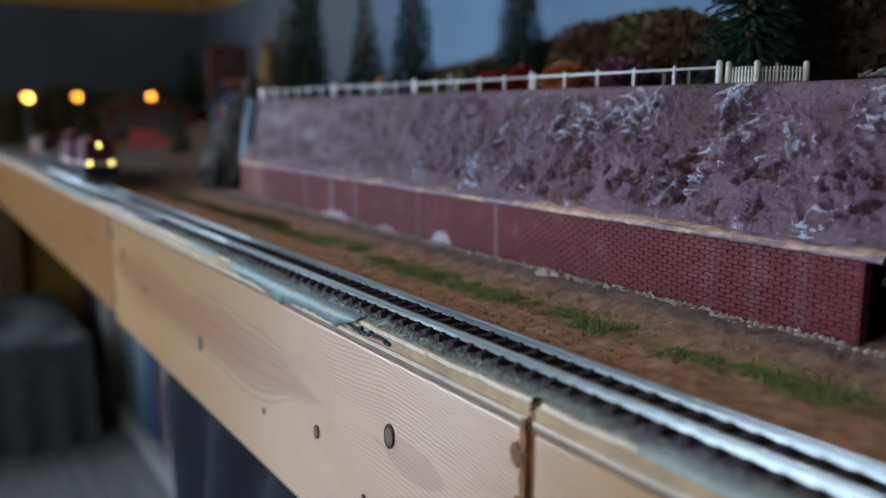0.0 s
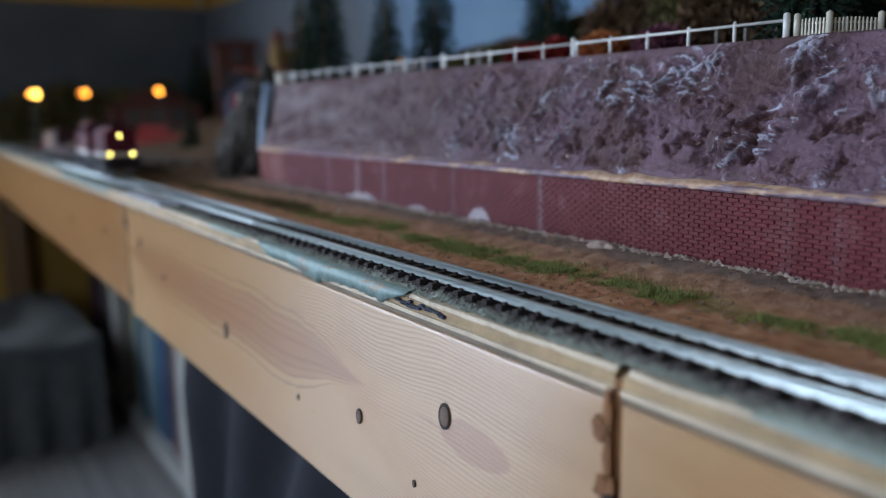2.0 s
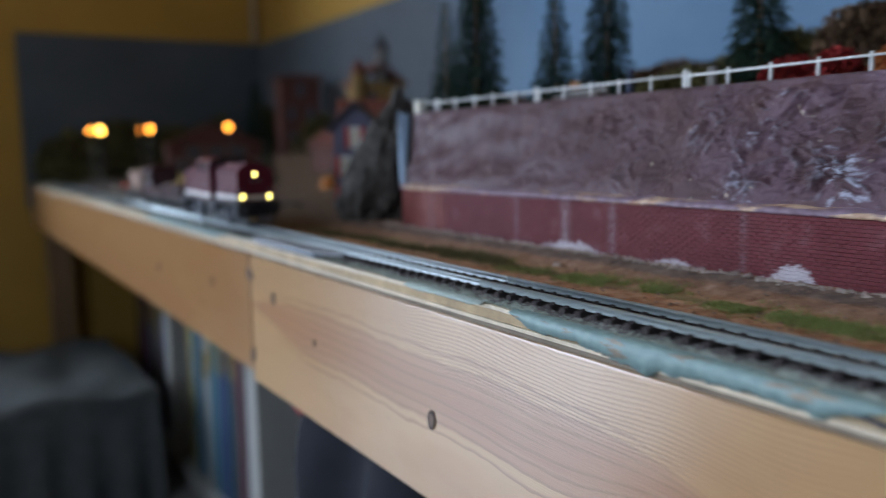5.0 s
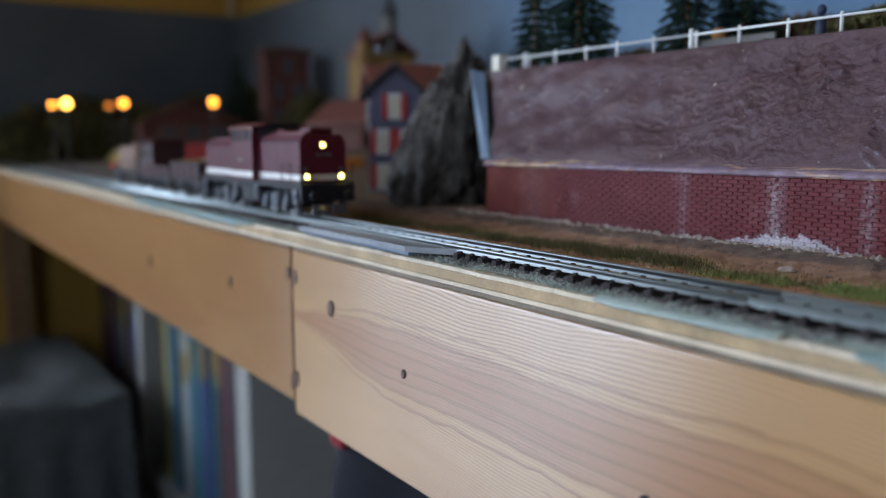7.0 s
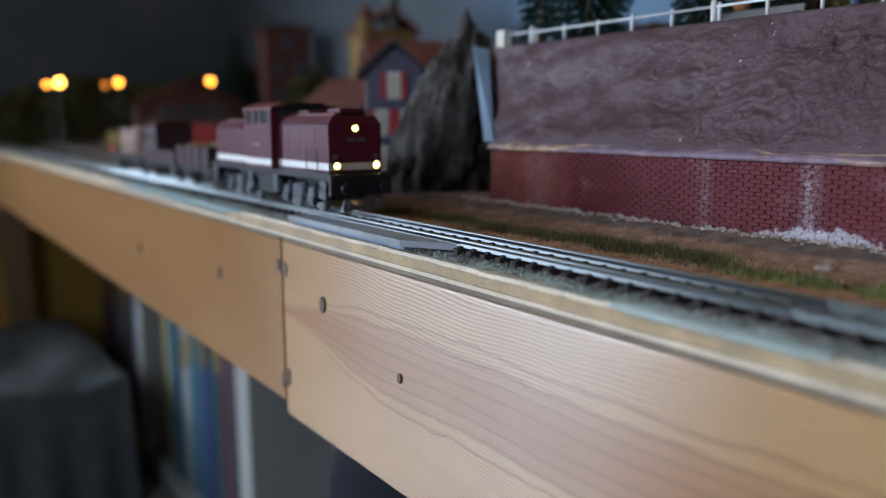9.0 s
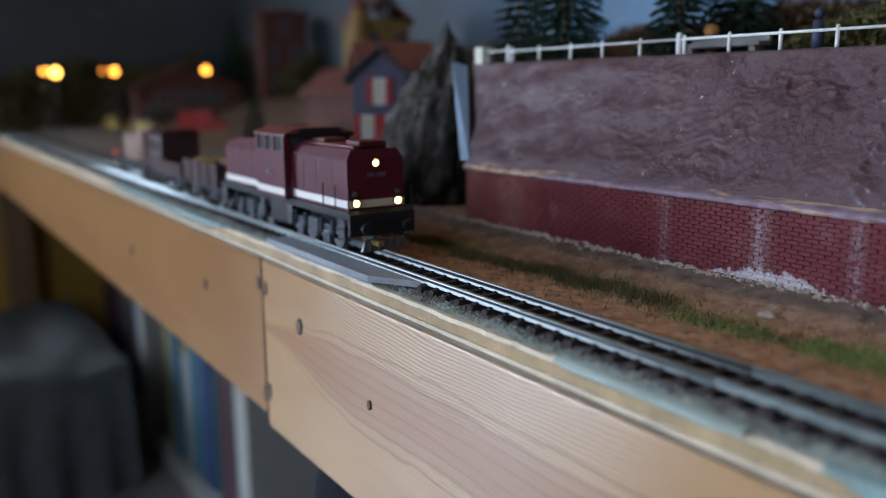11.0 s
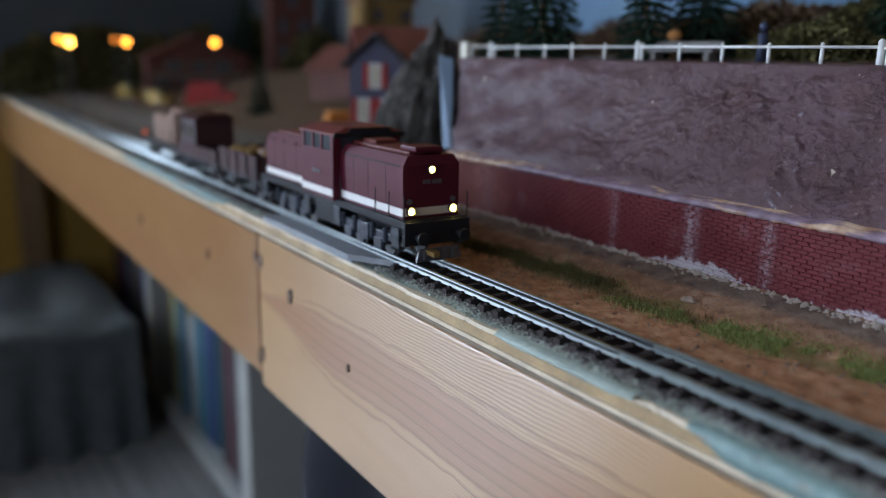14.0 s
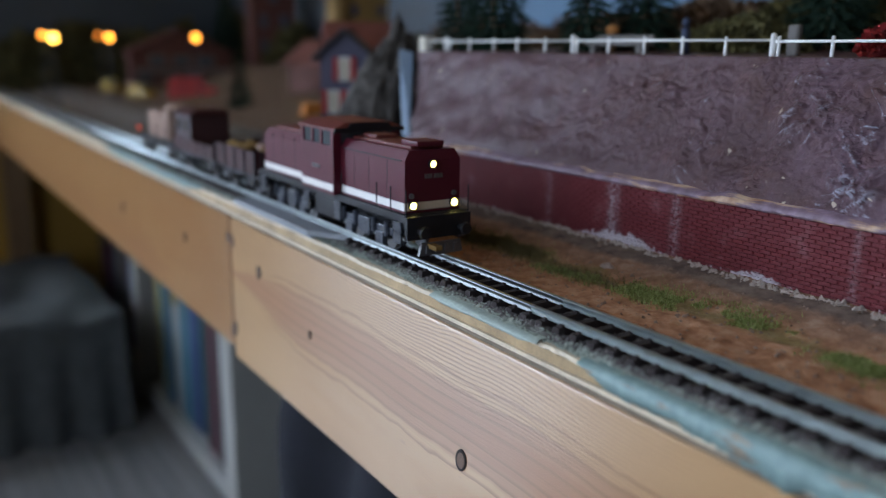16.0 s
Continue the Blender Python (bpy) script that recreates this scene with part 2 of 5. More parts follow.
def make_brick():
    n = Nodes("red_brick_plastic")
    x, y, z = n.axes(True)
    p = n.pos((1, 1, 1), True)
    fine, mid, ragged = n.noise(p, 1200, 4, 0.7), n.noise(p, 90, 4), n.noise(p, 420, 3, 0.7)
    base = n.ramp(n.math("ADD", n.math("MULTIPLY", n.rand(), 0.35), n.math("MULTIPLY", mid, 0.65)),
                  [(0.2, (0.105, 0.017, 0.020)), (0.55, (0.150, 0.026, 0.030)), (0.9, (0.18, 0.042, 0.044))])
    base = n.mix(n.math("MULTIPLY", n.step(y, 0.560, 0.578), 0.7), base, n.ramp(mid, [(0.3, (0.12, 0.022, 0.018)), (0.7, (0.21, 0.055, 0.035))]))
    up = n.math("SUBTRACT", z, 0.5045)
    # lime bloom along the foot, tall where water has run down
    tall = -0.0012
    for c, w, hgt in ((0.456, 0.020, 0.0066), (0.392, 0.014, 0.0044), (0.335, 0.0095, 0.0090), (0.54, 0.022, 0.0024), (0.60, 0.016, 0.0020), (0.275, 0.012, 0.0015)):
        tall = n.math("ADD", tall, n.math("MULTIPLY", gauss(n, y, c, w), hgt))
    lime = n.step(n.math("SUBTRACT", n.math("ADD", tall, n.math("MULTIPLY", n.math("ADD", n.math("SUBTRACT", ragged, 0.5), n.math("SUBTRACT", mid, 0.5)), 0.009)), up), -0.0004, 0.0012)
    runs = 0.0
    for c, w, s in ((0.291, 0.0016, 0.5), (0.427, 0.0022, 0.45), (0.459, 0.003, 0.6), (0.357, 0.0015, 0.25), (0.175, 0.003, 0.12), (0.158, 0.002, 0.15), (0.142, 0.003, 0.14), (0.498, 0.002, 0.35), (0.585, 0.007, 0.18)):
        runs = n.math("ADD", runs, n.math("MULTIPLY", gauss(n, y, c, w), s))
    runs = n.math("MULTIPLY", runs, n.step(n.noise(p, 700, 3, 0.7), 0.38, 0.6))
    m = n.math("MINIMUM", n.math("ADD", n.math("MULTIPLY", lime, 0.8), n.math("MULTIPLY", runs, 0.7)), 0.9)
    haze = n.math("MULTIPLY", n.step(mid, 0.55, 0.78), 0.08)
    c = n.mix(n.math("MAXIMUM", m, haze), base, n.ramp(fine, [(0.3, (0.42, 0.36, 0.40)), (0.7, (0.72, 0.68, 0.68))]))
    return n.done(c, n.math("ADD", 0.42, n.math("MULTIPLY", fine, 0.25)), 0, n.bump(fine, 0.35, 0.0004), Specular_IOR_Level=0.22)


BRICK = make_brick()


def make_plaster():
    n = Nodes("mauve_rock_plaster")
    x, y, z = n.axes(True)
    p = n.pos((1, 1, 1), True)
    fine, mid, big = n.noise(p, 1700, 4, 0.7), n.noise(p, 260, 5, 0.65), n.noise(p, 38, 4, 0.6)
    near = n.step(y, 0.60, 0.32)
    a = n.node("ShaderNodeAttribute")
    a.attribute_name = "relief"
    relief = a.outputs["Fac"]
    # brightness along the face put into the colour: near paler, far darker and browner
    near_lift = n.step(y, 0.46, 0.26)
    # tones follow the bump noise, so shade in the dips is painted in
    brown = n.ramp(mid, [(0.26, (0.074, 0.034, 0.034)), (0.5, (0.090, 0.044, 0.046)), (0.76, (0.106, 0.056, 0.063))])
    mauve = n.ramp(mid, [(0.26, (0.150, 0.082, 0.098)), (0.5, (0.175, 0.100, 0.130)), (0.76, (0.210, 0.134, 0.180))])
    c = n.mix(n.math("MULTIPLY", n.step(big, 0.36, 0.60), n.math("ADD", 0.12, n.math("MULTIPLY", near_lift, 0.88))), brown, mauve)
    c = n.mix(n.math("MULTIPLY", n.step(n.noise(p, 70, 4), 0.55, 0.66), 0.35), c, (0.115, 0.048, 0.040))
    # darker brown painted into hollows and cracks for shade; bluish-white highlights painted on ridges
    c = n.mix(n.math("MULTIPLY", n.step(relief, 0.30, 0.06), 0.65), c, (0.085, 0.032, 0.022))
    ridge_glint = n.math("MULTIPLY", n.step(n.math("ADD", relief, n.math("MULTIPLY", n.math("SUBTRACT", n.noise(p, 700, 5, 0.8), 0.5), 0.9)), 0.64, 0.88), n.step(n.noise(p, 34, 3), 0.34, 0.56))
    c = n.mix(n.math("MULTIPLY", ridge_glint, n.math("ADD", 0.45, n.math("MULTIPLY", near, 0.45))), c, (0.50, 0.51, 0.60))
    chip = n.math("MULTIPLY", n.step(n.noise(p, 250, 2), 0.71, 0.735), n.step(n.noise(p, 25, 2), 0.45, 0.55))
    c = n.mix(chip, c, (0.55, 0.45, 0.35))
    q = n.pos((0.7, 0.75, 1.0), True)
    ledges = n.step(n.noise(q, 300, 4, 0.65, 0.2), 0.47, 0.54)
    cells = n.voronoi(q, 420)[0]
    lively = n.math("MULTIPLY", n.step(n.noise(p, 40, 2), 0.40, 0.60), n.math("ADD", 0.25, near))
    h = n.math("MULTIPLY", n.math("ADD", n.math("MULTIPLY", mid, 0.42), n.math("MULTIPLY", fine, 0.24)), n.math("ADD", 0.45, n.math("MULTIPLY", near, 0.55)))
    h = n.math("ADD", h, n.math("MULTIPLY", lively, n.math("ADD", n.math("MULTIPLY", cells, 0.22), n.math("MULTIPLY", ledges, 0.22))))
    return n.done(c, n.math("ADD", 0.26, n.math("MULTIPLY", mid, 0.26)), 0, n.bump(h, 1.0, 0.0018), Specular_IOR_Level=0.4)


PLASTER = make_plaster()


def make_ledge():
    n = Nodes("peeling_ledge_paint")
    p = n.pos((1, 1, 1), True)
    mid, st = n.noise(p, 200, 4, 0.65), n.noise(n.pos((120, 26, 240), True), 1.0, 4, 0.6)
    c = n.ramp(mid, [(0.3, (0.13, 0.075, 0.09)), (0.7, (0.27, 0.185, 0.235))])
    c = n.mix(n.step(st, 0.50, 0.57), c, n.ramp(mid, [(0.3, (0.30, 0.14, 0.08)), (0.6, (0.58, 0.40, 0.26))]))
    return n.done(c, 0.5, 0, n.bump(st, 0.4, 0.0006))


LEDGE = make_ledge()
WHITE_PLASTIC = worn("white_plastic", (0.74, 0.73, 0.69), 0.45, 0, 900, 0.12)
CREAM_PLASTIC = worn("cream_plastic", (0.62, 0.57, 0.44), 0.5, 0, 900, 0.15)
PALE_BLUE = worn("pale_blue_edge_paint", (0.17, 0.23, 0.30), 0.6, 0, 200, 0.25)


def make_rock():
    n = Nodes("grey_bark_rock")
    p = n.pos((1, 1, 0.40), True)
    mid, fine = n.noise(p, 105, 6, 0.7, 1.0), n.noise(p, 700, 4)
    c = n.ramp(mid, [(0.3, (0.018, 0.013, 0.010)), (0.48, (0.048, 0.038, 0.029)), (0.60, (0.115, 0.10, 0.085)), (0.74, (0.22, 0.22, 0.22))])
    return n.done(c, 0.85, 0, n.bump(mid, 0.9, 0.004))


ROCK = make_rock()
ROCK_DARK = worn("dark_crumbled_rock", (0.07, 0.065, 0.06), 0.9, 0, 300, 0.6, 0.002)


def make_backdrop():
    n = Nodes("painted_backdrop")
    x, y, z = n.axes(True)
    p = n.pos((1, 1, 1), True)
    big = n.noise(p, 5, 4)
    grey = n.ramp(big, [(0.3, (0.064, 0.074, 0.083)), (0.7, (0.090, 0.102, 0.113))])
    blue = n.ramp(big, [(0.35, (0.105, 0.185, 0.275)), (0.65, (0.16, 0.255, 0.345))])
    dark = n.ramp(big, [(0.3, (0.05, 0.053, 0.055)), (0.7, (0.07, 0.07, 0.07))])
    c = n.mix(n.math("MULTIPLY", n.step(y, 1.25, 0.95), n.step(x, 0.55, 0.6)), grey, blue)
    c = n.mix(n.step(y, 0.50, 0.42), c, dark)
    return n.done(c, 0.8, 0, n.bump(n.noise(p, 300, 4), 0.2, 0.0008))


BACKDROP = make_backdrop()


def make_wallpaint(name, a, b):
    n = Nodes(name)
    p = n.pos((1, 1, 1), True)
    c = n.ramp(n.noise(p, 3, 5), [(0.3, a), (0.7, b)])
    return n.done(c, 0.75, 0, n.bump(n.noise(p, 220, 4), 0.3, 0.001))


YELLOW = make_wallpaint("yellow_ochre_wall", (0.40, 0.215, 0.030), (0.49, 0.27, 0.040))
# for the unseen ceiling and walls; these greys set the bounced fill light
CEIL = make_wallpaint("unseen_grey_ceiling", (0.40, 0.39, 0.38), (0.50, 0.49, 0.48))
SLATE = make_wallpaint("unseen_grey_wall", (0.24, 0.25, 0.27), (0.30, 0.31, 0.33))


def make_floor():
    n = Nodes("grey_floor_boards")
    x, y, z = n.axes(True)
    p = n.pos((40, 2, 1), True)
    c = n.ramp(n.noise(p, 1.5, 5), [(0.3, (0.15, 0.14, 0.13)), (0.7, (0.27, 0.25, 0.23))])
    return n.done(c, 0.6, 0, n.bump(n.noise(p, 4, 4), 0.2, 0.001))


FLOOR = make_floor()
GREY_CLOTH = worn("grey_blanket", (0.085, 0.088, 0.082), 0.95, 0, 500, 0.3)
NAVY_CLOTH = worn("navy_black_cloth", (0.007, 0.007, 0.012), 0.95, 0, 500, 0.4)
RED_CLOTH = worn("red_cloth", (0.28, 0.025, 0.03), 0.9)
SHELF_WHITE = worn("white_shelf_board", (0.38, 0.37, 0.33), 0.5, 0, 60, 0.08)
PAPER = worn("book_paper", (0.62, 0.58, 0.48), 0.9, 0, 800, 0.12)
BROWN_WOOD = worn("brown_timber", (0.22, 0.12, 0.05), 0.6, 0, 120, 0.3)
MAROON = worn("maroon_loco_paint", (0.088, 0.008, 0.018), 0.42, 0, 700, 0.12, 0.0001, 0.3)
ROOF_RED = worn("dusty_roof_red", (0.135, 0.024, 0.020), 0.55, 0, 700, 0.25, 0.0002)
STRIPE = worn("white_stripe_paint", (0.78, 0.75, 0.70), 0.4, 0, 900, 0.08, 0.0001)
STRIPE_FRONT = worn("cream_stripe_paint", (0.62, 0.52, 0.40), 0.45, 0, 900, 0.1, 0.0001)
BLACK = worn("black_frame_plastic", (0.013, 0.013, 0.015), 0.5, 0, 900, 0.4, 0.0002, 0.3)
BOGIE = worn("grey_bogie_plastic", (0.040, 0.046, 0.060), 0.30, 0, 900, 0.4, 0.0004, 0.7)
GREY_METAL = worn("grey_cast_metal", (0.15, 0.15, 0.155), 0.35, 0.6, 900, 0.3, 0.0003)
YELLOW_PLASTIC = worn("yellow_plastic", (0.372, 0.240, 0.018), 0.5, 0, 700, 0.2)
RED_PLASTIC = worn("red_plastic", (0.42, 0.025, 0.02), 0.5, 0, 700, 0.2)
WAGON_BROWN = worn("brown_wagon_plastic", (0.046, 0.012, 0.012), 0.55, 0, 600, 0.3, 0.0003, 0.25)
PALE_LOAD = worn("pale_pink_load", (0.30, 0.19, 0.135), 0.8, 0, 300, 0.25)
GLASS = Nodes("cab_glass").done((0.07, 0.085, 0.095), 0.08, 0.0, Specular_IOR_Level=0.8)
PANE = Nodes("window_pane").done((1, 1, 1), 0.0, 0.0, Transmission_Weight=1.0, IOR=1.05)
HEADLIGHT = glow("headlight_lens", (1.0, 0.84, 0.22), 8.0)
STREETGLOW = glow("orange_lamp_globe", (1.0, 0.34, 0.04), 7.0)
STREETGLOW_B = glow("yellow_lamp_globe", (1.0, 0.47, 0.07), 11.0)
TAILGLOW = glow("red_tail_lens", (1.0, 0.10, 0.03), 0.5)
BLUE_WALL = worn("slate_blue_timber", (0.095, 0.088, 0.135), 0.6, 0, 400, 0.2)
ROOF_DARK = worn("dark_roof_slates", (0.045, 0.04, 0.045), 0.7, 0, 500, 0.3)
ROOF_PINK = worn("salmon_roof_tiles", (0.20, 0.062, 0.045), 0.7, 0, 500, 0.25)
ROOF_TILE = worn("brick_red_roof", (0.127, 0.036, 0.022), 0.75, 0, 500, 0.3)
HOUSE_BRICK = worn("house_brick", (0.102, 0.033, 0.021), 0.8, 0, 500, 0.3)
OCHRE = worn("ochre_plaster", (0.210, 0.120, 0.030), 0.8, 0, 400, 0.3)
STONE = worn("grey_stone_house", (0.150, 0.135, 0.120), 0.8, 0, 400, 0.25)
LAMP_POST = worn("dark_lamp_post", (0.03, 0.03, 0.03), 0.5)
DARK_BLUE = worn("dark_blue_paint", (0.03, 0.04, 0.075), 0.6)


def make_leaf(name, a, b, c):
    n = Nodes(name)
    r = n.node("ShaderNodeNewGeometry").outputs["Random Per Island"]
    col = n.ramp(r, [(0.1, a), (0.5, b), (0.95, c)])
    return n.done(col, 0.8, 0, Specular_IOR_Level=0.2)


FIR = make_leaf("fir_needles", (0.008, 0.020, 0.013), (0.015, 0.034, 0.020), (0.028, 0.054, 0.030))
AUTUMN = make_leaf("autumn_scrub", (0.075, 0.042, 0.024), (0.125, 0.070, 0.038), (0.19, 0.12, 0.065))
OLIVE = make_leaf("olive_scrub", (0.05, 0.045, 0.018), (0.11, 0.095, 0.035), (0.19, 0.16, 0.06))
CRIMSON = make_leaf("crimson_bush", (0.11, 0.010, 0.010), (0.23, 0.016, 0.016), (0.34, 0.035, 0.026))
ORANGE_LEAF = make_leaf("orange_bush", (0.25, 0.06, 0.02), (0.42, 0.13, 0.04), (0.50, 0.22, 0.07))
PURPLE_LEAF = make_leaf("purple_bush", (0.09, 0.025, 0.05), (0.17, 0.05, 0.08), (0.25, 0.10, 0.12))
GRASS = make_leaf("static_grass", (0.13, 0.15, 0.035), (0.25, 0.28, 0.075), (0.38, 0.40, 0.15))
DRYGRASS = make_leaf("dry_grass", (0.075, 0.062, 0.022), (0.13, 0.11, 0.042), (0.21, 0.17, 0.075))

# ---------------------------------------------------------------- mesh helpers


def box(bm, x0, x1, y0, y1, z0, z1, bevel=0.0, taper=None):
    """A block; taper: (dx, dy) taken off each side at the top."""
    dx, dy = taper or (0, 0)
    vs = [bm.verts.new(v) for v in ((x0, y0, z0), (x1, y0, z0), (x1, y1, z0), (x0, y1, z0),
                                    (x0 + dx, y0 + dy, z1), (x1 - dx, y0 + dy, z1), (x1 - dx, y1 - dy, z1), (x0 + dx, y1 - dy, z1))]
    fs = [bm.faces.new([vs[i] for i in f]) for f in ((3, 2, 1, 0), (4, 5, 6, 7), (0, 1, 5, 4), (1, 2, 6, 5), (2, 3, 7, 6), (3, 0, 4, 7))]
    if bevel:
        es = list({e for f in fs for e in f.edges})
        bmesh.ops.bevel(bm, geom=es, offset=bevel, segments=2, affect="EDGES", profile=0.6)
    return bm


def tube(bm, a, b, r0, r1=None, seg=10, cap=True):
    a, b = Vector(a), Vector(b)
    r1 = r0 if r1 is None else r1
    m = Matrix.Translation((a + b) / 2) @ (b - a).to_track_quat("Z", "Y").to_matrix().to_4x4()
    bmesh.ops.create_cone(bm, cap_ends=cap, segments=seg, radius1=r0, radius2=r1, depth=(b - a).length, matrix=m)
    return bm


def ball(bm, c, r, scale=(1, 1, 1), sub=2):
    bmesh.ops.create_icosphere(bm, subdivisions=sub, radius=r, matrix=Matrix.Translation(c) @ Matrix.Diagonal((*scale, 1)))
    return bm


def part(name, bm, material, parent=None, label="", smooth=False):
    me = bpy.data.meshes.new(name)
    bm.normal_update()
    bm.to_mesh(me)
    bm.free()
    me.materials.append(material)
    if smooth:
        me.polygons.foreach_set("use_smooth", [True] * len(me.polygons))
    ob = new(name, me)
    ob.parent = parent
    return tagged(ob, label)


def pydata(name, verts, faces, material, parent=None, smooth=False):
    me = bpy.data.meshes.new(name)
    me.from_pydata(verts, [], faces)
    me.update()
    me.materials.append(material)
    if smooth:
        me.polygons.foreach_set("use_smooth", [True] * len(me.polygons))
    ob = new(name, me)
    ob.parent = parent
    return ob


def thing(name, label, category, group="", at=(0, 0, 0), rz=0):
    ob = new(name)
    ob.empty_display_size = 0.01
    ob.matrix_basis = pose(*at, 0, 0, rz)
    return tagged(ob, label, category, group)


def blk(name, x0, x1, y0, y1, z0, z1, material, parent=None, label="", bevel=0.0, taper=None):
    return part(name, box(bmesh.new(), x0, x1, y0, y1, z0, z1, bevel, taper), material, parent, label)


def sheet(name, xs, ys, fz, material, smooth=True):
    """A height sheet over the lines xs and ys."""
    verts = [(x, y, fz(x, y)) for y in ys for x in xs]
    w = len(xs)
    faces = [(j * w + i, j * w + i + 1, (j + 1) * w + i + 1, (j + 1) * w + i) for j in range(len(ys) - 1) for i in range(w - 1)]
    return pydata(name, verts, faces, material, None, smooth)


def n3(x, y, z, s):
    return noise.noise((x * s, y * s, z * s))


# ---------------------------------------------------------------- the room
def build_room():
    def wall(name, bm, material, label):
        tagged(part(name, bm, material), kind="structure", label=label, category="wall")

    tagged(blk("floor", -1.70, 0.75, -1.6, 5.2, -0.06, 0.0, FLOOR), kind="structure", label="worn grey-brown floor boards", category="floor")
    tagged(blk("ceiling", -1.70, 0.75, -1.6, 5.2, 2.4, 2.46, CEIL), kind="structure", label="unseen grey ceiling that tempers the fill light", category="ceiling")
    # runs on unseen to x -0.70 to shade the village from far-window light
    wall("wall_north", box(bmesh.new(), -0.70, 0.75, 2.02, 2.12, 0.0, 2.4), YELLOW, "yellow ochre painted wall")
    wall("wall_east", box(bmesh.new(), 0.625, 0.75, -1.6, 2.02, 0.0, 2.4), YELLOW, "yellow ochre painted wall")
    wall("wall_south", box(bmesh.new(), -1.70, 0.625, -1.6, -1.5, 0.0, 2.4), SLATE, "unseen grey wall that tempers the fill light")
    # unseen walls added to close the space beyond the north wall
    wall("wall_side", box(bmesh.new(), -0.70, -0.60, 2.12, 5.1, 0.0, 2.4), YELLOW, "unseen yellow ochre wall closing the space beyond")
    wall("wall_far", box(bmesh.new(), -1.70, -0.60, 5.1, 5.2, 0.0, 2.4), YELLOW, "yellow ochre painted wall")
    # unseen window walls; the near one is set close for steeper light falloff
    for k, (wx, y0, y1, z0, z1) in enumerate(WINDOWS):
        ya, yb = ((-1.5, 1.0), (1.1, 5.1))[k]
        bm = bmesh.new()
        box(bm, wx - 0.1, wx, ya, y0, 0, 2.4)
        box(bm, wx - 0.1, wx, y1, yb, 0, 2.4)
        box(bm, wx - 0.1, wx, y0, y1, 0, z0)
        box(bm, wx - 0.1, wx, y0, y1, z1, 2.4)
        wall("wall_west_%d" % (k + 1), bm, SLATE, "unseen grey wall with a tall window")
    # added return that joins the two unseen window walls
    wall("wall_return", box(bmesh.new(), -1.70, -0.80, 1.0, 1.1, 0.0, 2.4), SLATE, "added unseen grey wall return beside the window")
    # frames out of view; the near one is added around the side fill
    for k, (wx, y0, y1, z0, z1) in enumerate(WINDOWS):
        win = tagged(thing("window_%d" % (k + 1), "unseen white framed window in the grey wall", "window"), kind="structure")
        bm = bmesh.new()
        for a in ((y0, y0 + 0.04, z0, z1), (y1 - 0.04, y1, z0, z1), (y0 + 0.04, y1 - 0.04, z0, z0 + 0.04), (y0 + 0.04, y1 - 0.04, z1 - 0.04, z1), ((y0 + y1) / 2 - 0.025, (y0 + y1) / 2 + 0.025, z0 + 0.04, z1 - 0.04)):
            box(bm, wx - 0.07, wx - 0.02, *a)
        part("window_frame", bm, SHELF_WHITE, win)
        for a, b in ((y0 + 0.04, (y0 + y1) / 2 - 0.025), ((y0 + y1) / 2 + 0.025, y1 - 0.04)):
            p = blk("pane", wx - 0.05, wx - 0.046, a, b, z0 + 0.04, z1 - 0.04, PANE, win)
            p.visible_shadow = False
    # painted hardboard behind the layout
    tagged(blk("backdrop_north", 0.116, 0.606, 2.006, 2.018, 0.45, 0.795, BACKDROP), kind="structure", label="grey-blue painted backdrop board", category="backdrop")
    tagged(blk("backdrop_east", 0.607, 0.621, -0.6, 2.018, 0.45, 0.792, BACKDROP), kind="structure", label="backdrop board painted with a blue sky", category="backdrop")
    tagged(blk("trim", 0.598, 0.606, 2.008, 2.0185, 0.797, 2.4, make_wallpaint("pale_corner_strip", (0.45, 0.36, 0.22), (0.52, 0.42, 0.27))), kind="structure", label="pale strip in the room corner", category="trim")


build_room()


# ---------------------------------------------------------------- the fascia boards
FX = 0.1235     # front face of the layout


def knot(parent, y, z, r, tall=1.4, tilt=12):
    bm = bmesh.new()
    bmesh.ops.create_cone(bm, cap_ends=True, segments=18, radius1=r, radius2=r * 0.96, depth=0.0008)
    bmesh.ops.transform(bm, matrix=pose(FX - 0.0001, y, z, tilt, 0, 0) @ pose(0, 0, 0, 0, -90, 0) @ Matrix.Diagonal((tall, 1, 1, 1)), verts=bm.verts)
    k = part("knot", bm, KNOT_RING, parent, "dark bark-ringed knot")
    bm = bmesh.new()
    bmesh.ops.create_cone(bm, cap_ends=True, segments=18, radius1=r * 0.74, radius2=r * 0.70, depth=0.0008)
    bmesh.ops.transform(bm, matrix=pose(FX - 0.00025, y - r * 0.08, z, tilt, 0, 0) @ pose(0, 0, 0, 0, -90, 0) @ Matrix.Diagonal((tall, 1, 1, 1)), verts=bm.verts)
    part("knot_heart", bm, KNOT, k)


def blot(bm, y, z, ry, rz, seed, depth=0.0006):
    """A ragged flat splash on the front face."""
    rnd = random.Random(seed)
    ring = []
    for i in range(16):
        a = i / 16 * math.tau
        q = 0.65 + 0.5 * rnd.random()
        ring.append((y + math.cos(a) * ry * q, z + math.sin(a) * rz * q))
    top = [bm.verts.new((FX - depth, a, b)) for a, b in ring]
    low = [bm.verts.new((FX + 0.0004, y + (a - y) * 1.08, z + (b - z) * 1.08)) for a, b in ring]
    bm.faces.new(top)
    for i in range(16):
        j = (i + 1) % 16
        bm.faces.new((top[i], low[i], low[j], top[j]))


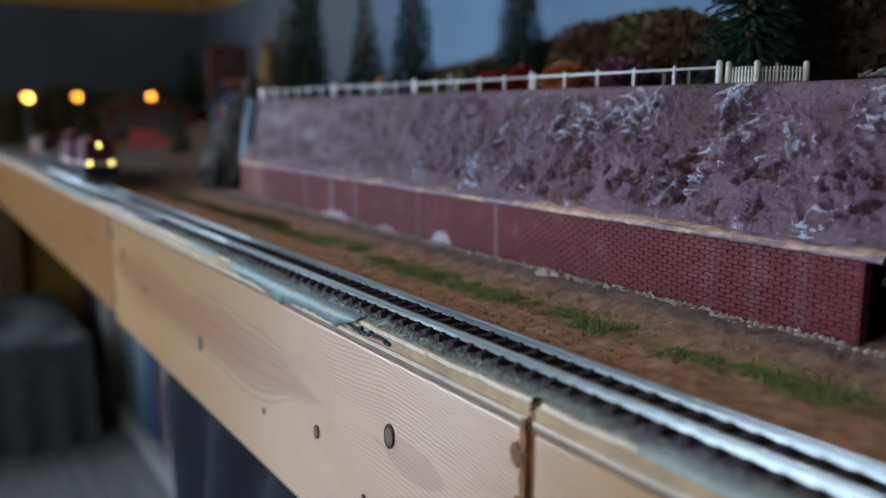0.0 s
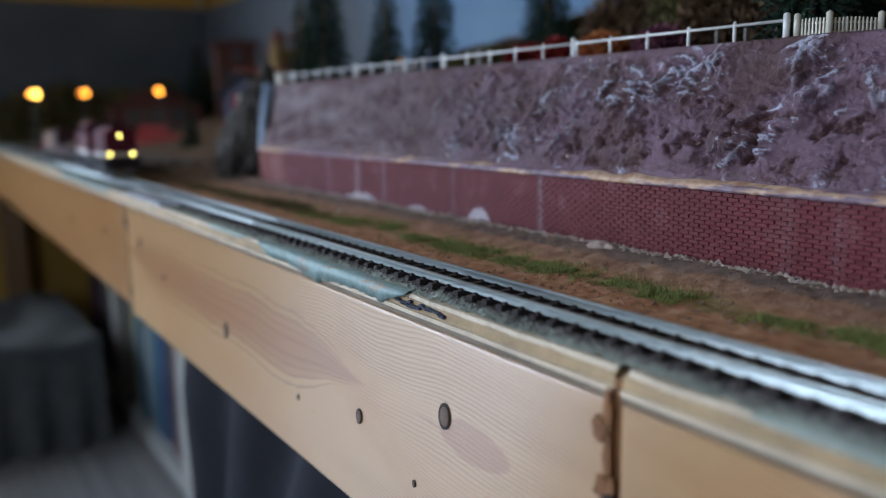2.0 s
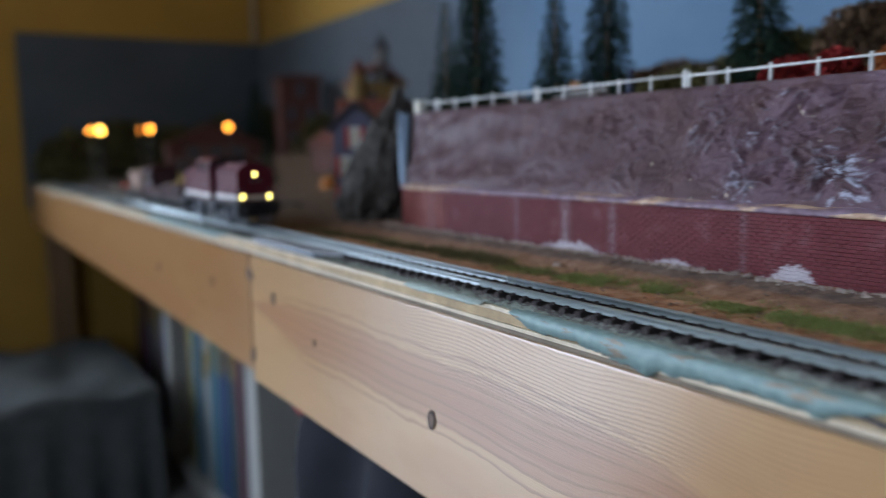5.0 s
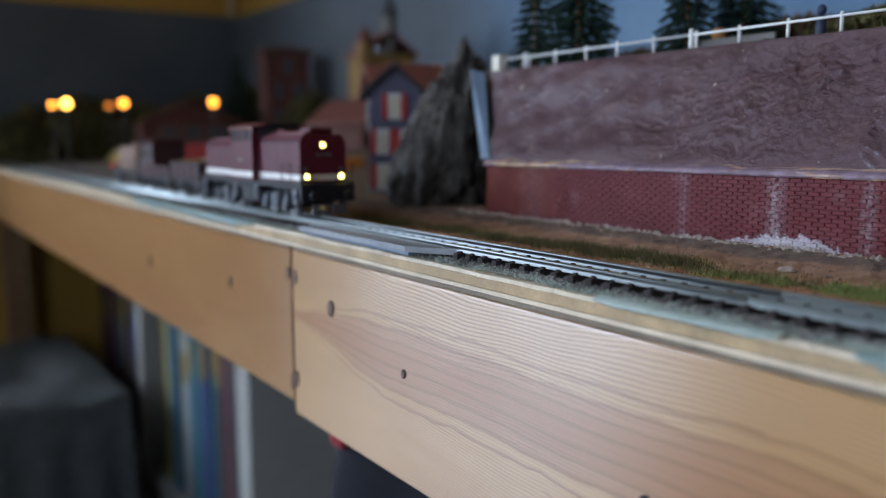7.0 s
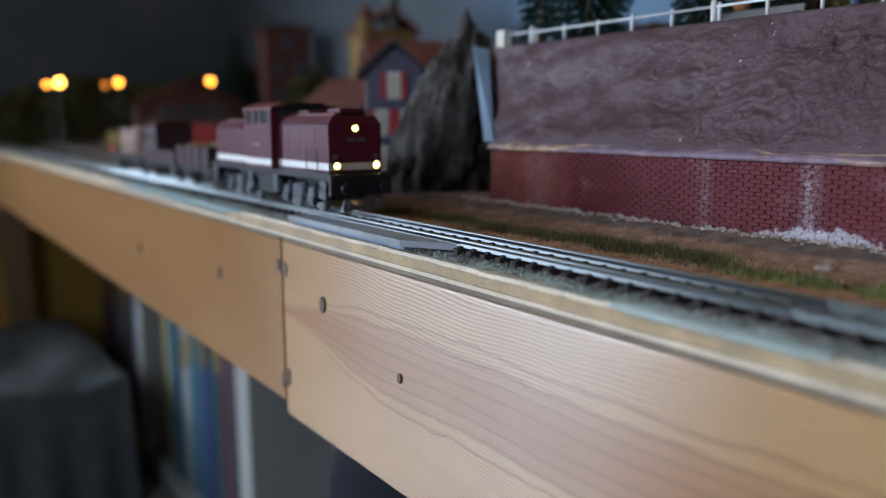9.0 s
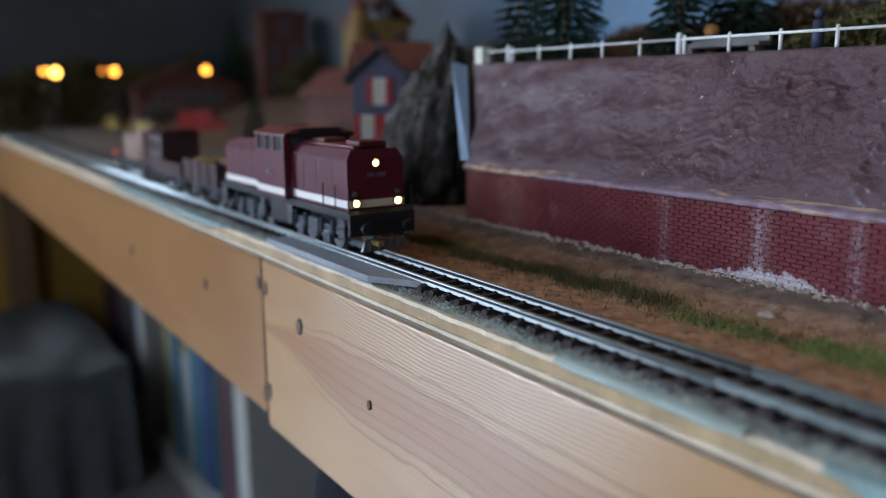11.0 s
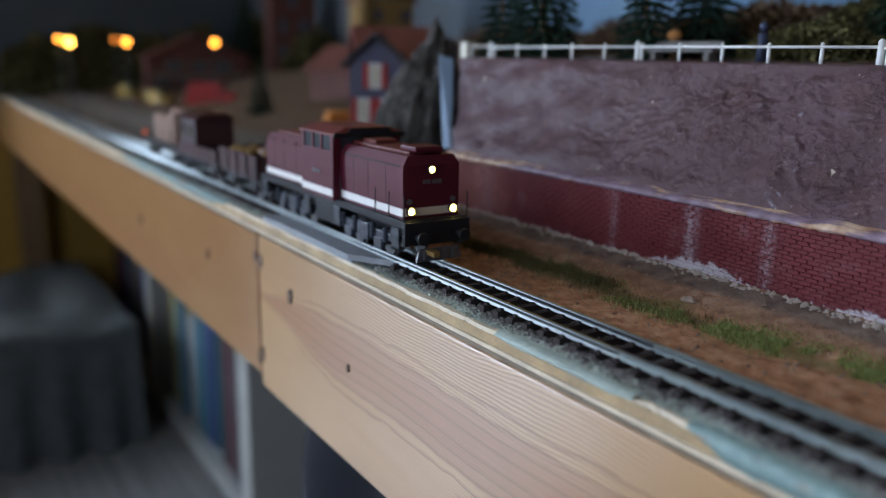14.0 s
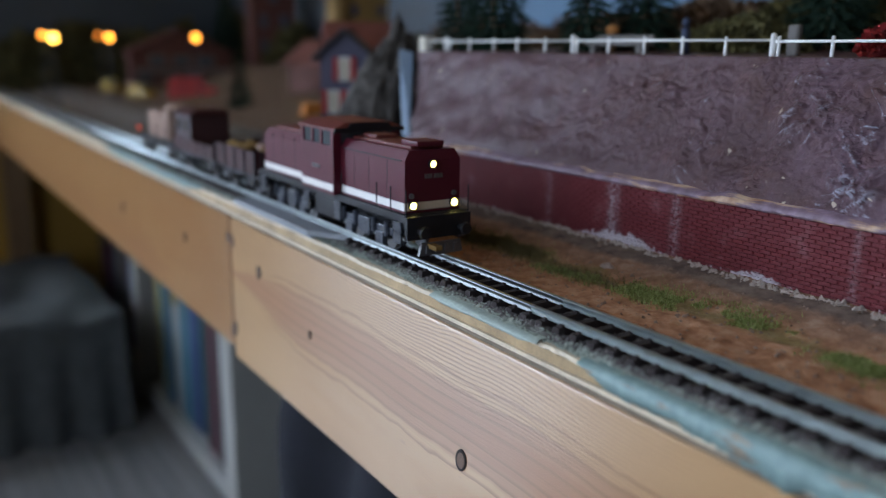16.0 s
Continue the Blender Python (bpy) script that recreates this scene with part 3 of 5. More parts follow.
def fascia(y0, y1, material, label, z0=0.411, z1=0.4905):
    b = thing("fascia_board", label, "board", "fascia boards")
    blk("plank", FX, FX + 0.018, y0, y1, z0, z1, material, b, bevel=0.0009)
    return b


def build_fascia():
    near = fascia(-0.62, 0.1505, PINE_B, "pale planed pine board along the layout's front edge", 0.409, 0.4905)
    mid = fascia(0.1535, 0.6510, PINE, "planed pine board with knots and ribbed grain on the layout's edge")
    far = fascia(0.6530, 2.004, PINE_C, "warm pine board running on to the yellow wall", 0.4165, 0.4905)
    for y, z, r in ((0.2235, 0.4650, 0.0032), (0.281, 0.4470, 0.0022), (0.431, 0.4460, 0.0030), (0.6105, 0.4690, 0.0026), (0.5505, 0.4540, 0.0014), (0.2425, 0.4360, 0.0010), (0.338, 0.4375, 0.0011)):
        knot(mid, y, z, r)
    for y, z, r in ((0.90, 0.455, 0.003), (0.735, 0.463, 0.0022)):
        knot(far, y, z, r)
    # joint with rust-coloured glue
    for y, z, ry, rz, q in ((0.1568, 0.4832, 0.0030, 0.0034, 3), (0.1552, 0.4690, 0.0034, 0.0044, 4), (0.1542, 0.4880, 0.0012, 0.005, 5), (0.1544, 0.4770, 0.0012, 0.008, 15)):
        bm = bmesh.new()
        blot(bm, y, z, ry, rz, q)
        part("glue_stain", bm, RUST, mid, "rust-brown glue stain")
    bm = bmesh.new()
    blot(bm, 0.1532, 0.4660, 0.0018, 0.0030, 6, 0.0009)
    part("dark_hole", bm, DARKGAP, mid)
    blk("joint_filler", FX + 0.0012, FX + 0.017, 0.1506, 0.1534, 0.411, 0.4958, RUST, near, "dark brown glue filling the joint")
    bm = bmesh.new()
    for y, z, q in ((0.6550, 0.4790, 7), (0.6475, 0.4780, 8), (0.6530, 0.4260, 9), (0.6480, 0.4290, 10)):
        blot(bm, y, z, 0.0024, 0.0036, q)
        part("screw_hole", bm, KNOT, far if y > 0.6520 else mid, "dark plugged screw hole")
        bm = bmesh.new()
    bm.free()
    for y, z, ry, rz, q in ((0.6517, 0.4860, 0.0011, 0.0060, 31), (0.6515, 0.4700, 0.0012, 0.0075, 32), (0.6519, 0.4560, 0.0008, 0.0080, 33), (0.6516, 0.4420, 0.0008, 0.0080, 34), (0.6518, 0.4310, 0.0010, 0.0050, 35)):
        bm = bmesh.new()
        blot(bm, y, z, ry, rz, q, 0.0004)
        part("glue_stain", bm, RUST, far, "rust-brown glue stain")
    blk("joint_filler", FX + 0.0008, FX + 0.017, 0.6511, 0.6529, 0.412, 0.4935, RUST, far)
    # plywood deck with its three veneers at the edge
    deck = thing("plywood_deck", "plywood layout deck with bare layered edge", "deck")
    for y0, y1 in ((-0.62, 0.151), (0.1535, 2.004)):
        blk("veneer", FX + 0.0006, 0.60, y0, y1, 0.4908, 0.4924, PLY_DARK, deck)
        blk("veneer", FX + 0.0001, 0.60, y0, y1, 0.4925, 0.4938, PLY_LIGHT, deck)
        blk("veneer", FX + 0.0010, 0.60, y0, y1, 0.4939, 0.4972, PLY, deck)
        ys = np.arange(y0, y1, 0.0016)
        verts, faces = [], []
        for i, y in enumerate(ys):
            e = FX + 0.0008 + 0.0016 * n3(0, y, 1, 55) + 0.0006 * n3(0, y, 4, 400)
            verts += [(e, y, 0.4973), (e + 0.0004, y, 0.4985), (0.1285, y, 0.4988)]
            if i:
                a = 3 * i
                faces += [(a - 3, a, a + 1, a - 2), (a - 2, a + 1, a + 2, a - 1)]
        pydata("veneer", verts, faces, PLY_LIGHT, deck)
    # turquoise paint that ran over the edge
    for k, (y0, y1, drop, m, lab) in enumerate(((0.246, 0.378, 0.0066, AQUA, "turquoise paint run over the plywood edge"), (0.395, 0.452, 0.0012, AQUA_THIN, "thin sage paint on the plywood edge"), (-0.2, 0.118, 0.0015, AQUA_THIN, "thin sage paint on the plywood edge"), (0.70, 0.95, 0.004, AQUA, "turquoise paint run over the plywood edge"))):
        verts, faces, ys = [], [], np.arange(y0, y1, 0.0012)
        for i, y in enumerate(ys):
            u = (y - y0) / (y1 - y0)
            swell = min(1, 8 * u, 8 * (1 - u))
            d = max(0.0, drop * swell * (0.72 + 0.45 * n3(1, y, k, 30) + 0.25 * n3(3, y, k, 170) + 0.15 * n3(5, y, k, 600)))
            e = FX - 0.0005
            verts += [(0.129, y, 0.4994 + 0.0006 * n3(7, y, k, 200)), (e + 0.002, y, 0.4994), (e, y, 0.4984), (e - 0.0001, y, 0.4984 - d), (e + 0.0016, y, 0.4982 - d)]
            if i:
                a = 5 * i
                faces += [(a - 5 + q, a + q, a + q + 1, a - 4 + q) for q in range(4)]
        pydata("paint_run", verts, faces, m, deck, True)["label"] = lab
    # scribbled dark marks on the ply edge
    bm = bmesh.new()
    rnd = random.Random(17)
    for i in range(16):
        y, z = 0.2500 - i * 0.0018 + rnd.uniform(-0.0008, 0.0008), 0.4944 + rnd.uniform(0, 0.0016)
        box(bm, FX - 0.0002, FX + 0.001, y, y + rnd.uniform(0.0016, 0.0045), z, z + rnd.uniform(0.0003, 0.0011), 0)
    tagged(part("pencil_mark", bm, DARK_BLUE, deck), "dark ink scribble", kind="stuff")


build_fascia()


# ---------------------------------------------------------------- ground, ballast, grass
def ground_z(x, y):
    z = 0.4995 + 0.0007 * n3(x, y, 0, 60) + 0.0006 * n3(x, y, 2, 260) + 0.0004 * n3(x, y, 5, 800)
    if x < 0.128:
        z -= 0.0004
    if 0.127 < x < 0.1495:
        z += 0.0006 * (1 + n3(x, y, 9, 900))
    if x > 0.19:
        z += 0.0058 * min(1, (x - 0.19) / 0.024)
    if y > 0.66 and x > 0.27:
        z += 0.05 * min(1, (x - 0.27) / 0.25) ** 1.5
    return z


def build_ground():
    xs = [FX + 0.0022 + i * 0.0012 for i in range(82)] + [0.23, 0.24, 0.26, 0.28, 0.30, 0.33, 0.36, 0.40, 0.45, 0.50, 0.55, 0.604]
    ys = list(np.arange(-0.60, 0.05, 0.006)) + list(np.arange(0.05, 0.72, 0.0014)) + list(np.arange(0.72, 2.004, 0.008)) + [2.004]
    tagged(sheet("ground", xs, ys, ground_z, GROUND), kind="structure", label="model landscape ground of brown earth and grit", category="ground")
    rnd = random.Random(5)

    def stones(name, count, region, size, material, label):
        verts, faces = [], []
        for _ in range(count):
            x, y, s = region(rnd)
            z = ground_z(x, y)
            a = len(verts)
            for k in range(6):
                d = ((1, 0, 0), (-1, 0, 0), (0, 1, 0), (0, -1, 0), (0, 0, 1), (0, 0, -1))[k]
                q = size * s * (0.6 + 0.8 * rnd.random())
                verts.append((x + d[0] * q + rnd.uniform(-.3, .3) * q, y + d[1] * q, z + d[2] * q * 0.9))
            faces += [tuple(a + i for i in f) for f in ((0, 2, 4), (2, 1, 4), (1, 3, 4), (3, 0, 4), (2, 0, 5), (1, 2, 5), (3, 1, 5), (0, 3, 5))]
        tagged(pydata(name, verts, faces, material), label, name.replace("_", " "), kind="stuff")

    def bed(r):
        y = r.uniform(0.02, 1.1) if r.random() < 0.85 else r.uniform(-0.3, 1.9)
        side = r.choice((-1, 1))
        x = 0.1400 + side * r.triangular(0.0066, 0.0130, 0.0100) if r.random() < 0.62 else 0.1400 + r.uniform(-0.011, 0.011)
        return (x, y, 1 if r.random() < 0.9 else 1.7)

    stones("ballast", 30000, bed, 0.00050, BALLAST, "dark grey-brown ballast grit round the sleepers")
    stones("painted_grit", 8000, lambda r: (r.uniform(0.1256, 0.1300), r.uniform(0.0, 1.0), r.choice((0.7, 1, 1.3))), 0.0004, SAGE_GRIT, "sage-painted grit at the ballast's foot")
    stones("loose_gravel", 2600, lambda r: (r.uniform(0.152, 0.213), r.uniform(0.05, 0.75), r.choice((0.4, 0.6, 0.9, 1.4))), 0.0006, worn("gravel_brown", (0.25, 0.16, 0.11), 0.9, 0, 900, 0.5), "loose brown gravel on the earth strip")
    stones("wall_rubble", 900, lambda r: (0.2138 - abs(r.gauss(0, 0.0012)), r.uniform(0.10, 0.64), r.choice((0.6, 1, 1.6))), 0.0008, worn("pale_rubble", (0.42, 0.34, 0.28), 0.9, 0, 900, 0.4), "pale rubble along the wall's foot")
    bm = bmesh.new()
    for y, x, s in ((0.251, 0.2105, 0.0042), (0.246, 0.2115, 0.003), (0.441, 0.1955, 0.0024)):
        ball(bm, (x, y, ground_z(x, y)), s, (0.8, 1.3, 0.5), 2)
    for v in bm.verts:
        v.co += 0.0009 * Vector((n3(*v.co, 500), n3(v.co.y, v.co.z, v.co.x, 500), n3(v.co.z, v.co.x, v.co.y, 500)))
    tagged(part("pebbles", bm, worn("pale_stone", (0.40, 0.30, 0.24), 0.9, 0, 700, 0.4)), "pale flat pebbles on the earth", "stone", kind="stuff")

    def blades(name, count, region, tall, material, label):
        verts, faces = [], []
        for _ in range(count):
            x, y = region(rnd)
            z, a, h = ground_z(x, y), rnd.uniform(0, math.tau), tall * rnd.uniform(0.4, 1.2)
            w = 0.00016
            lx, ly = rnd.gauss(0, 0.45) * h, rnd.gauss(0, 0.45) * h
            i = len(verts)
            verts += [(x - math.cos(a) * w, y - math.sin(a) * w, z - 0.0003), (x + math.cos(a) * w, y + math.sin(a) * w, z - 0.0003), (x + lx, y + ly, z + h)]
            faces.append((i, i + 1, i + 2))
        tagged(pydata(name, verts, faces, material), label, "grass", kind="stuff")

    def strip(r):
        while True:
            y = r.uniform(0.05, 0.62)
            x = 0.1840 + r.gauss(0, 0.0044) + 0.004 * n3(0, y, 3, 12)
            if n3(x, y, 1, 38) + 0.40 * n3(x, y, 6, 150) > -0.10 + 0.12 * r.random() + 0.5 * max(0, min(1, (y - 0.44) / 0.05)):
                return x, y

    blades("grass_strip", 30000, strip, 0.0016, GRASS, "fine green static grass strip beside the track")
    tufts = ((0.186, 0.478), (0.187, 0.492), (0.183, 0.507), (0.186, 0.523), (0.180, 0.540), (0.178, 0.565), (0.182, 0.60), (0.176, 0.64))

    def tuft(r):
        if r.random() < 0.25:
            return 0.181 + r.gauss(0, 0.005), r.uniform(0.42, 0.70)
        c = r.choice(tufts)
        return c[0] + r.gauss(0, 0.0022), c[1] + r.gauss(0, 0.0055)

    blades("dry_grass", 9000, tuft, 0.0036, DRYGRASS, "dry olive grass tufts beside the track")


build_ground()


# ---------------------------------------------------------------- the track
TRACK = 0.1397
RAILTOP = 0.5047


def build_track():
    t = thing("railway_track", "model railway track with nickel silver rails and dark sleepers", "track")
    prof = [(-0.0007, 0), (0.0007, 0), (0.0007, 0.0002), (0.0003, 0.0004), (0.0003, 0.0014), (0.00062, 0.0017), (0.00068, 0.0020), (0.00062, 0.0023), (0.00044, 0.00252), (0.00015, 0.0026), (-0.00015, 0.0026), (-0.00044, 0.00252), (-0.00062, 0.0023), (-0.00068, 0.0020), (-0.00062, 0.0017), (-0.0003, 0.0014), (-0.0003, 0.0004), (-0.0007, 0.0002)]
    for side in (-1, 1):
        for y0, y1 in ((-0.5, 0.4095), (0.4098, 1.998)):
            bm = bmesh.new()
            a = [bm.verts.new((TRACK + side * 0.0063 + x, y0, RAILTOP - 0.0026 + z)) for x, z in prof]
            b = [bm.verts.new((TRACK + side * 0.0063 + x, y1, RAILTOP - 0.0026 + z)) for x, z in prof]
            for i in range(len(prof)):
                j = (i + 1) % len(prof)
                bm.faces.new((a[i], a[j], b[j], b[i]))
            bm.faces.new(list(reversed(a)))
            bm.faces.new(b)
            part("rail", bm, RAIL, t, "bright nickel silver rail", True)
    bm = bmesh.new()
    box(bm, -0.0102, 0.0102, -0.0015, 0.0015, -0.0012, 0.0013, 0, (0.0004, 0.0003))
    for side in (-1, 1):
        for o in (-0.00145, 0.00145):
            box(bm, side * 0.0063 + o - 0.0006, side * 0.0063 + o + 0.0006, -0.0008, 0.0008, 0.0013, 0.0019, 0, (0.0001, 0.0002))
    first = part("sleeper", bm, SLEEPER, t)
    me = first.data
    first.location = (TRACK, -0.08, 0.5008)
    for i in range(1, 284):
        s = new("sleeper", me)
        s.parent = t
        s.location = (TRACK + 0.0001 * ((i * 7) % 3 - 1), -0.08 + 0.0073 * i, 0.5008)
    # grey loading plank beside the near rail
    p = thing("crossing_plate", "thin grey board lying beside the rail", "plate")
    bm = bmesh.new()
    box(bm, 0.1205, 0.1310, 0.5265, 0.635, 0.5012, 0.5034, 0.0002)
    for v in bm.verts:
        if v.co.y < 0.55:
            v.co.y += max(0, 0.131 - v.co.x) * 1.7
    for v in bm.verts:
        v.co.z += 0.0004 * n3(v.co.x, v.co.y, 0, 80)
    part("board", bm, worn("grey_card", (0.27, 0.28, 0.29), 0.6, 0, 300, 0.3), p)
    blk("underside_strip", 0.1225, 0.1300, 0.5450, 0.6345, 0.4998, 0.5011, PALE_BLUE, p)


build_track()


# ---------------------------------------------------------------- retaining wall, ledge, plaster face
WX = 0.2152


def build_wall():
    tagged(blk("wall_retaining", WX + 0.0002, WX + 0.0040, 0.1235, 0.6205, 0.4985, 0.5288, BRICK), kind="structure", label="dark red model brick retaining wall with lime bloom", category="wall")
    wall = bpy.data.objects["wall_retaining"]
    courses, pitch, ch = 19, 0.0044, 0.00139
    meshes = []
    for k in range(4):
        rnd = random.Random(k)
        bm = bmesh.new()
        box(bm, -0.00034, 0.0004, 0.00016, pitch - 0.00016, 0.00012, ch - 0.00012)
        for v in bm.verts:
            if v.co.x < 0:
                v.co += Vector((rnd.uniform(0, 0.00022), (0.00018 if v.co.y < pitch / 2 else -0.00018) + rnd.uniform(-1, 1) * 0.00012, (0.00012 if v.co.z < ch / 2 else -0.00012) + rnd.uniform(-1, 1) * 0.0001))
        me = bpy.data.meshes.new("brick")
        bm.to_mesh(me)
        bm.free()
        me.materials.append(BRICK)
        meshes.append(me)
    verts, faces, made = [], [], 0
    rnd = random.Random(12)
    for c in range(courses):
        y = 0.1240 - (pitch / 2 if c % 2 else 0)
        while y < 0.6205:
            y0, y1 = max(y, 0.1237), min(y + pitch, 0.6203)
            z = 0.5022 + c * ch
            if y1 - y0 > 0.002 and y1 < 0.571 + 0.004 * n3(1, c, 0, 3):
                me = meshes[rnd.randrange(4)]
                whole = y1 - y0 > pitch - 1e-6
                if whole and made < 298 and c < 18 and y < 0.194:
                    b = new("brick", me)
                    b.parent = wall
                    b.location = (WX, y, z)
                    made += 1
                else:
                    a = len(verts)
                    k = (y1 - y0) / pitch
                    verts += [(WX + v.co.x, y0 + v.co.y * k, z + v.co.z) for v in me.vertices]
                    faces += [tuple(a + i for i in p.vertices) for p in me.polygons]
            y += pitch
    tagged(pydata("far_bricks", verts, faces, BRICK, wall), kind="stuff")
    # ledge on the wall, in two lengths
    ys = np.arange(0.118, 0.6225, 0.0016)
    vs, fs = [], []
    for i, y in enumerate(ys):
        j = 0.0007 * n3(0, y, 2, 90)
        e = WX - 0.0010 + 0.0005 * n3(1, y, 7, 160)
        k = 0.0006 * n3(4, y, 1, 420)
        e += k
        vs += [(WX + 0.0035, y, 0.5286), (e, y, 0.5287 + 0.6 * k), (e - 0.0002, y, 0.5298 + j * 0.4 + k), (e + 0.0010, y, 0.5312 + j), (WX + 0.0065, y, 0.5325 + j * 2)]
        if i:
            a = 5 * i
            fs += [(a - 5 + q, a + q, a + q + 1, a - 4 + q) for q in range(4)]
    tagged(pydata("ledge", vs, fs, LEDGE, None, True), "mauve ledge with peeling ochre paint on the wall", "ledge", kind="structure")


def face_point(y, v):
    """The plaster face: v runs from the ledge (0) to the crest (1)."""
    y = min(y, 0.621 + 0.036 * v)
    x = 0.2185 + 0.0265 * v ** 1.35 + (0.004 * math.sin(v * math.pi))
    z = 0.5315 + 0.0465 * v
    if y < 0.122:
        x += 0.004 * min(1, (0.122 - y) / 0.03)
    rough = 0.16 + 0.84 * max(0, min(1, (0.53 - y) / 0.22))
    edge = min(1, 6 * v, 7 * (1 - v) + 0.12)
    w = v * 0.047
    # slanting flow of the trowelled plaster
    wy, wz = y + 0.006 * n3(11, y, w, 70), w + 0.006 * n3(13, y, w, 70)
    a, b = wy * 0.8 - wz * 0.6, wz * 0.9 + wy * 0.35
    d = 0.0028 * n3(0, y, w, 32) + 0.0018 * n3(3, y, w, 95)
    m1 = max(0, min(1, 0.62 + 2.2 * n3(17, y, w, 45)))
    m3 = max(0, min(1, 0.35 + 2.6 * n3(29, y, w, 40)))
    # ragged crests where the plaster was pulled up
    crest = noise.ridged_multi_fractal((5.0, a * 105, b * 150), 0.9, 2.1, 5, 1.0, 2.0)
    crest = max(0.0, min(1.0, (crest - 0.95) / 1.3))
    # flakes: plateaus that break off in a step
    f = 2.6 * (n3(23, a * 0.45, b, 60) + 0.55 * n3(27, a * 0.5, b, 140) + 0.22 * n3(31, a * 0.7, b, 330)) + 10
    k = f - math.floor(f)
    flake = math.floor(f) - 10 + min(1.0, k / 0.12) ** 2
    lip = max(0.0, 1 - abs(k - 0.16) / 0.09)
    crack = max(0.0, 1 - abs(k - 0.03) / 0.06)
    d += rough * (0.0042 * crest * m1 + 0.0019 * flake * m3) + (0.25 + 0.75 * rough) * (0.0006 * n3(2, y, w, 520) + 0.0003 * n3(6, y, w, 1100))
    # crumbling hollows low on the near stretch
    hollow = max(0, 0.6 * n3(4, y, w, 130) + 0.5 * n3(8, y * 0.7, w, 300) + 0.25 * n3(14, y, w, 700) - 0.10) * max(0, 1 - abs(v - 0.26) * 2.2) * max(0, min(1, (0.33 - y) / 0.10))
    d -= 0.013 * hollow
    # drives the painted ridge highlights and the painted shade in cracks and hollows
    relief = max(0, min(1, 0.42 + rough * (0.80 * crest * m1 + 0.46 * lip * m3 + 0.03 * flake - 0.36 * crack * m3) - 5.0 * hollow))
    return (x - d * edge, y, z + 0.30 * d * edge), relief


def build_face():
    ys = list(np.arange(-0.40, 0.08, 0.004)) + list(np.arange(0.08, 0.52, 0.0006)) + list(np.arange(0.52, 0.657, 0.0011)) + [0.657]
    vs = [i / 96 for i in range(97)]
    relief = []
    verts, faces, w = [], [], len(vs) + 6
    for j, y in enumerate(ys):
        both = [face_point(y, v) for v in vs]
        row = [q[0] for q in both]
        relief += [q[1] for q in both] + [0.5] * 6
        cx, _, cz = row[-1]
        row += [(cx + 0.0012, y, cz + 0.0004), (cx + 0.006, y, 0.5785 + 0.0006 * n3(1, y, 0, 100)), (0.28, y, 0.5785), (0.34, y, 0.580), (0.45, y, 0.585), (0.604, y, 0.590)]
        verts += row
        if j:
            a = j * w
            faces += [(a - w + q, a - w + q + 1, a + q + 1, a + q) for q in range(w - 1)]
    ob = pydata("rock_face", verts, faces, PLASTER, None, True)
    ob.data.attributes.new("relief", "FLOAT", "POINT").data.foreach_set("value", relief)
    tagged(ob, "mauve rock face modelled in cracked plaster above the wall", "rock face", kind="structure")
    # closing end, with the pale blue strip
    tagged(blk("end_board", 0.2480, 0.60, 0.6490, 0.6550, 0.500, 0.5775, PLASTER), "plaster closing board at the embankment's end", "board", kind="structure")
    bm = bmesh.new()
    vs = [bm.verts.new(v) for v in ((0.2190, 0.6225, 0.532), (0.2425, 0.6580, 0.5775), (0.2370, 0.6645, 0.5795), (0.2180, 0.6290, 0.532), (0.2210, 0.6245, 0.531), (0.2445, 0.6600, 0.5770), (0.2390, 0.6665, 0.5790), (0.2200, 0.6310, 0.531))]
    for f in ((0, 1, 2, 3), (7, 6, 5, 4), (0, 4, 5, 1), (1, 5, 6, 2), (2, 6, 7, 3), (3, 7, 4, 0)):
        bm.faces.new([vs[i] for i in f])
    tagged(part("edge_strip", bm, PALE_BLUE), "pale blue painted strip on the embankment's end", "strip", kind="structure")
    # dark rubble where the wall ends
    bm = bmesh.new()
    rnd = random.Random(2)
    for _ in range(46):
        ball(bm, (rnd.uniform(0.219, 0.232), rnd.uniform(-0.05, 0.119), rnd.uniform(0.50, 0.534)), rnd.uniform(0.004, 0.008), (1, 1, 0.8), 2)
    for v in bm.verts:
        v.co += 0.002 * Vector((n3(*v.co, 250), n3(v.co.y, v.co.z, v.co.x, 250), n3(v.co.z, v.co.x, v.co.y, 250)))
    tagged(part("dark_rubble", bm, ROCK_DARK), "dark crumbled rock beside the wall's end", "rock", kind="stuff")


build_face()
CREST = 0.2490


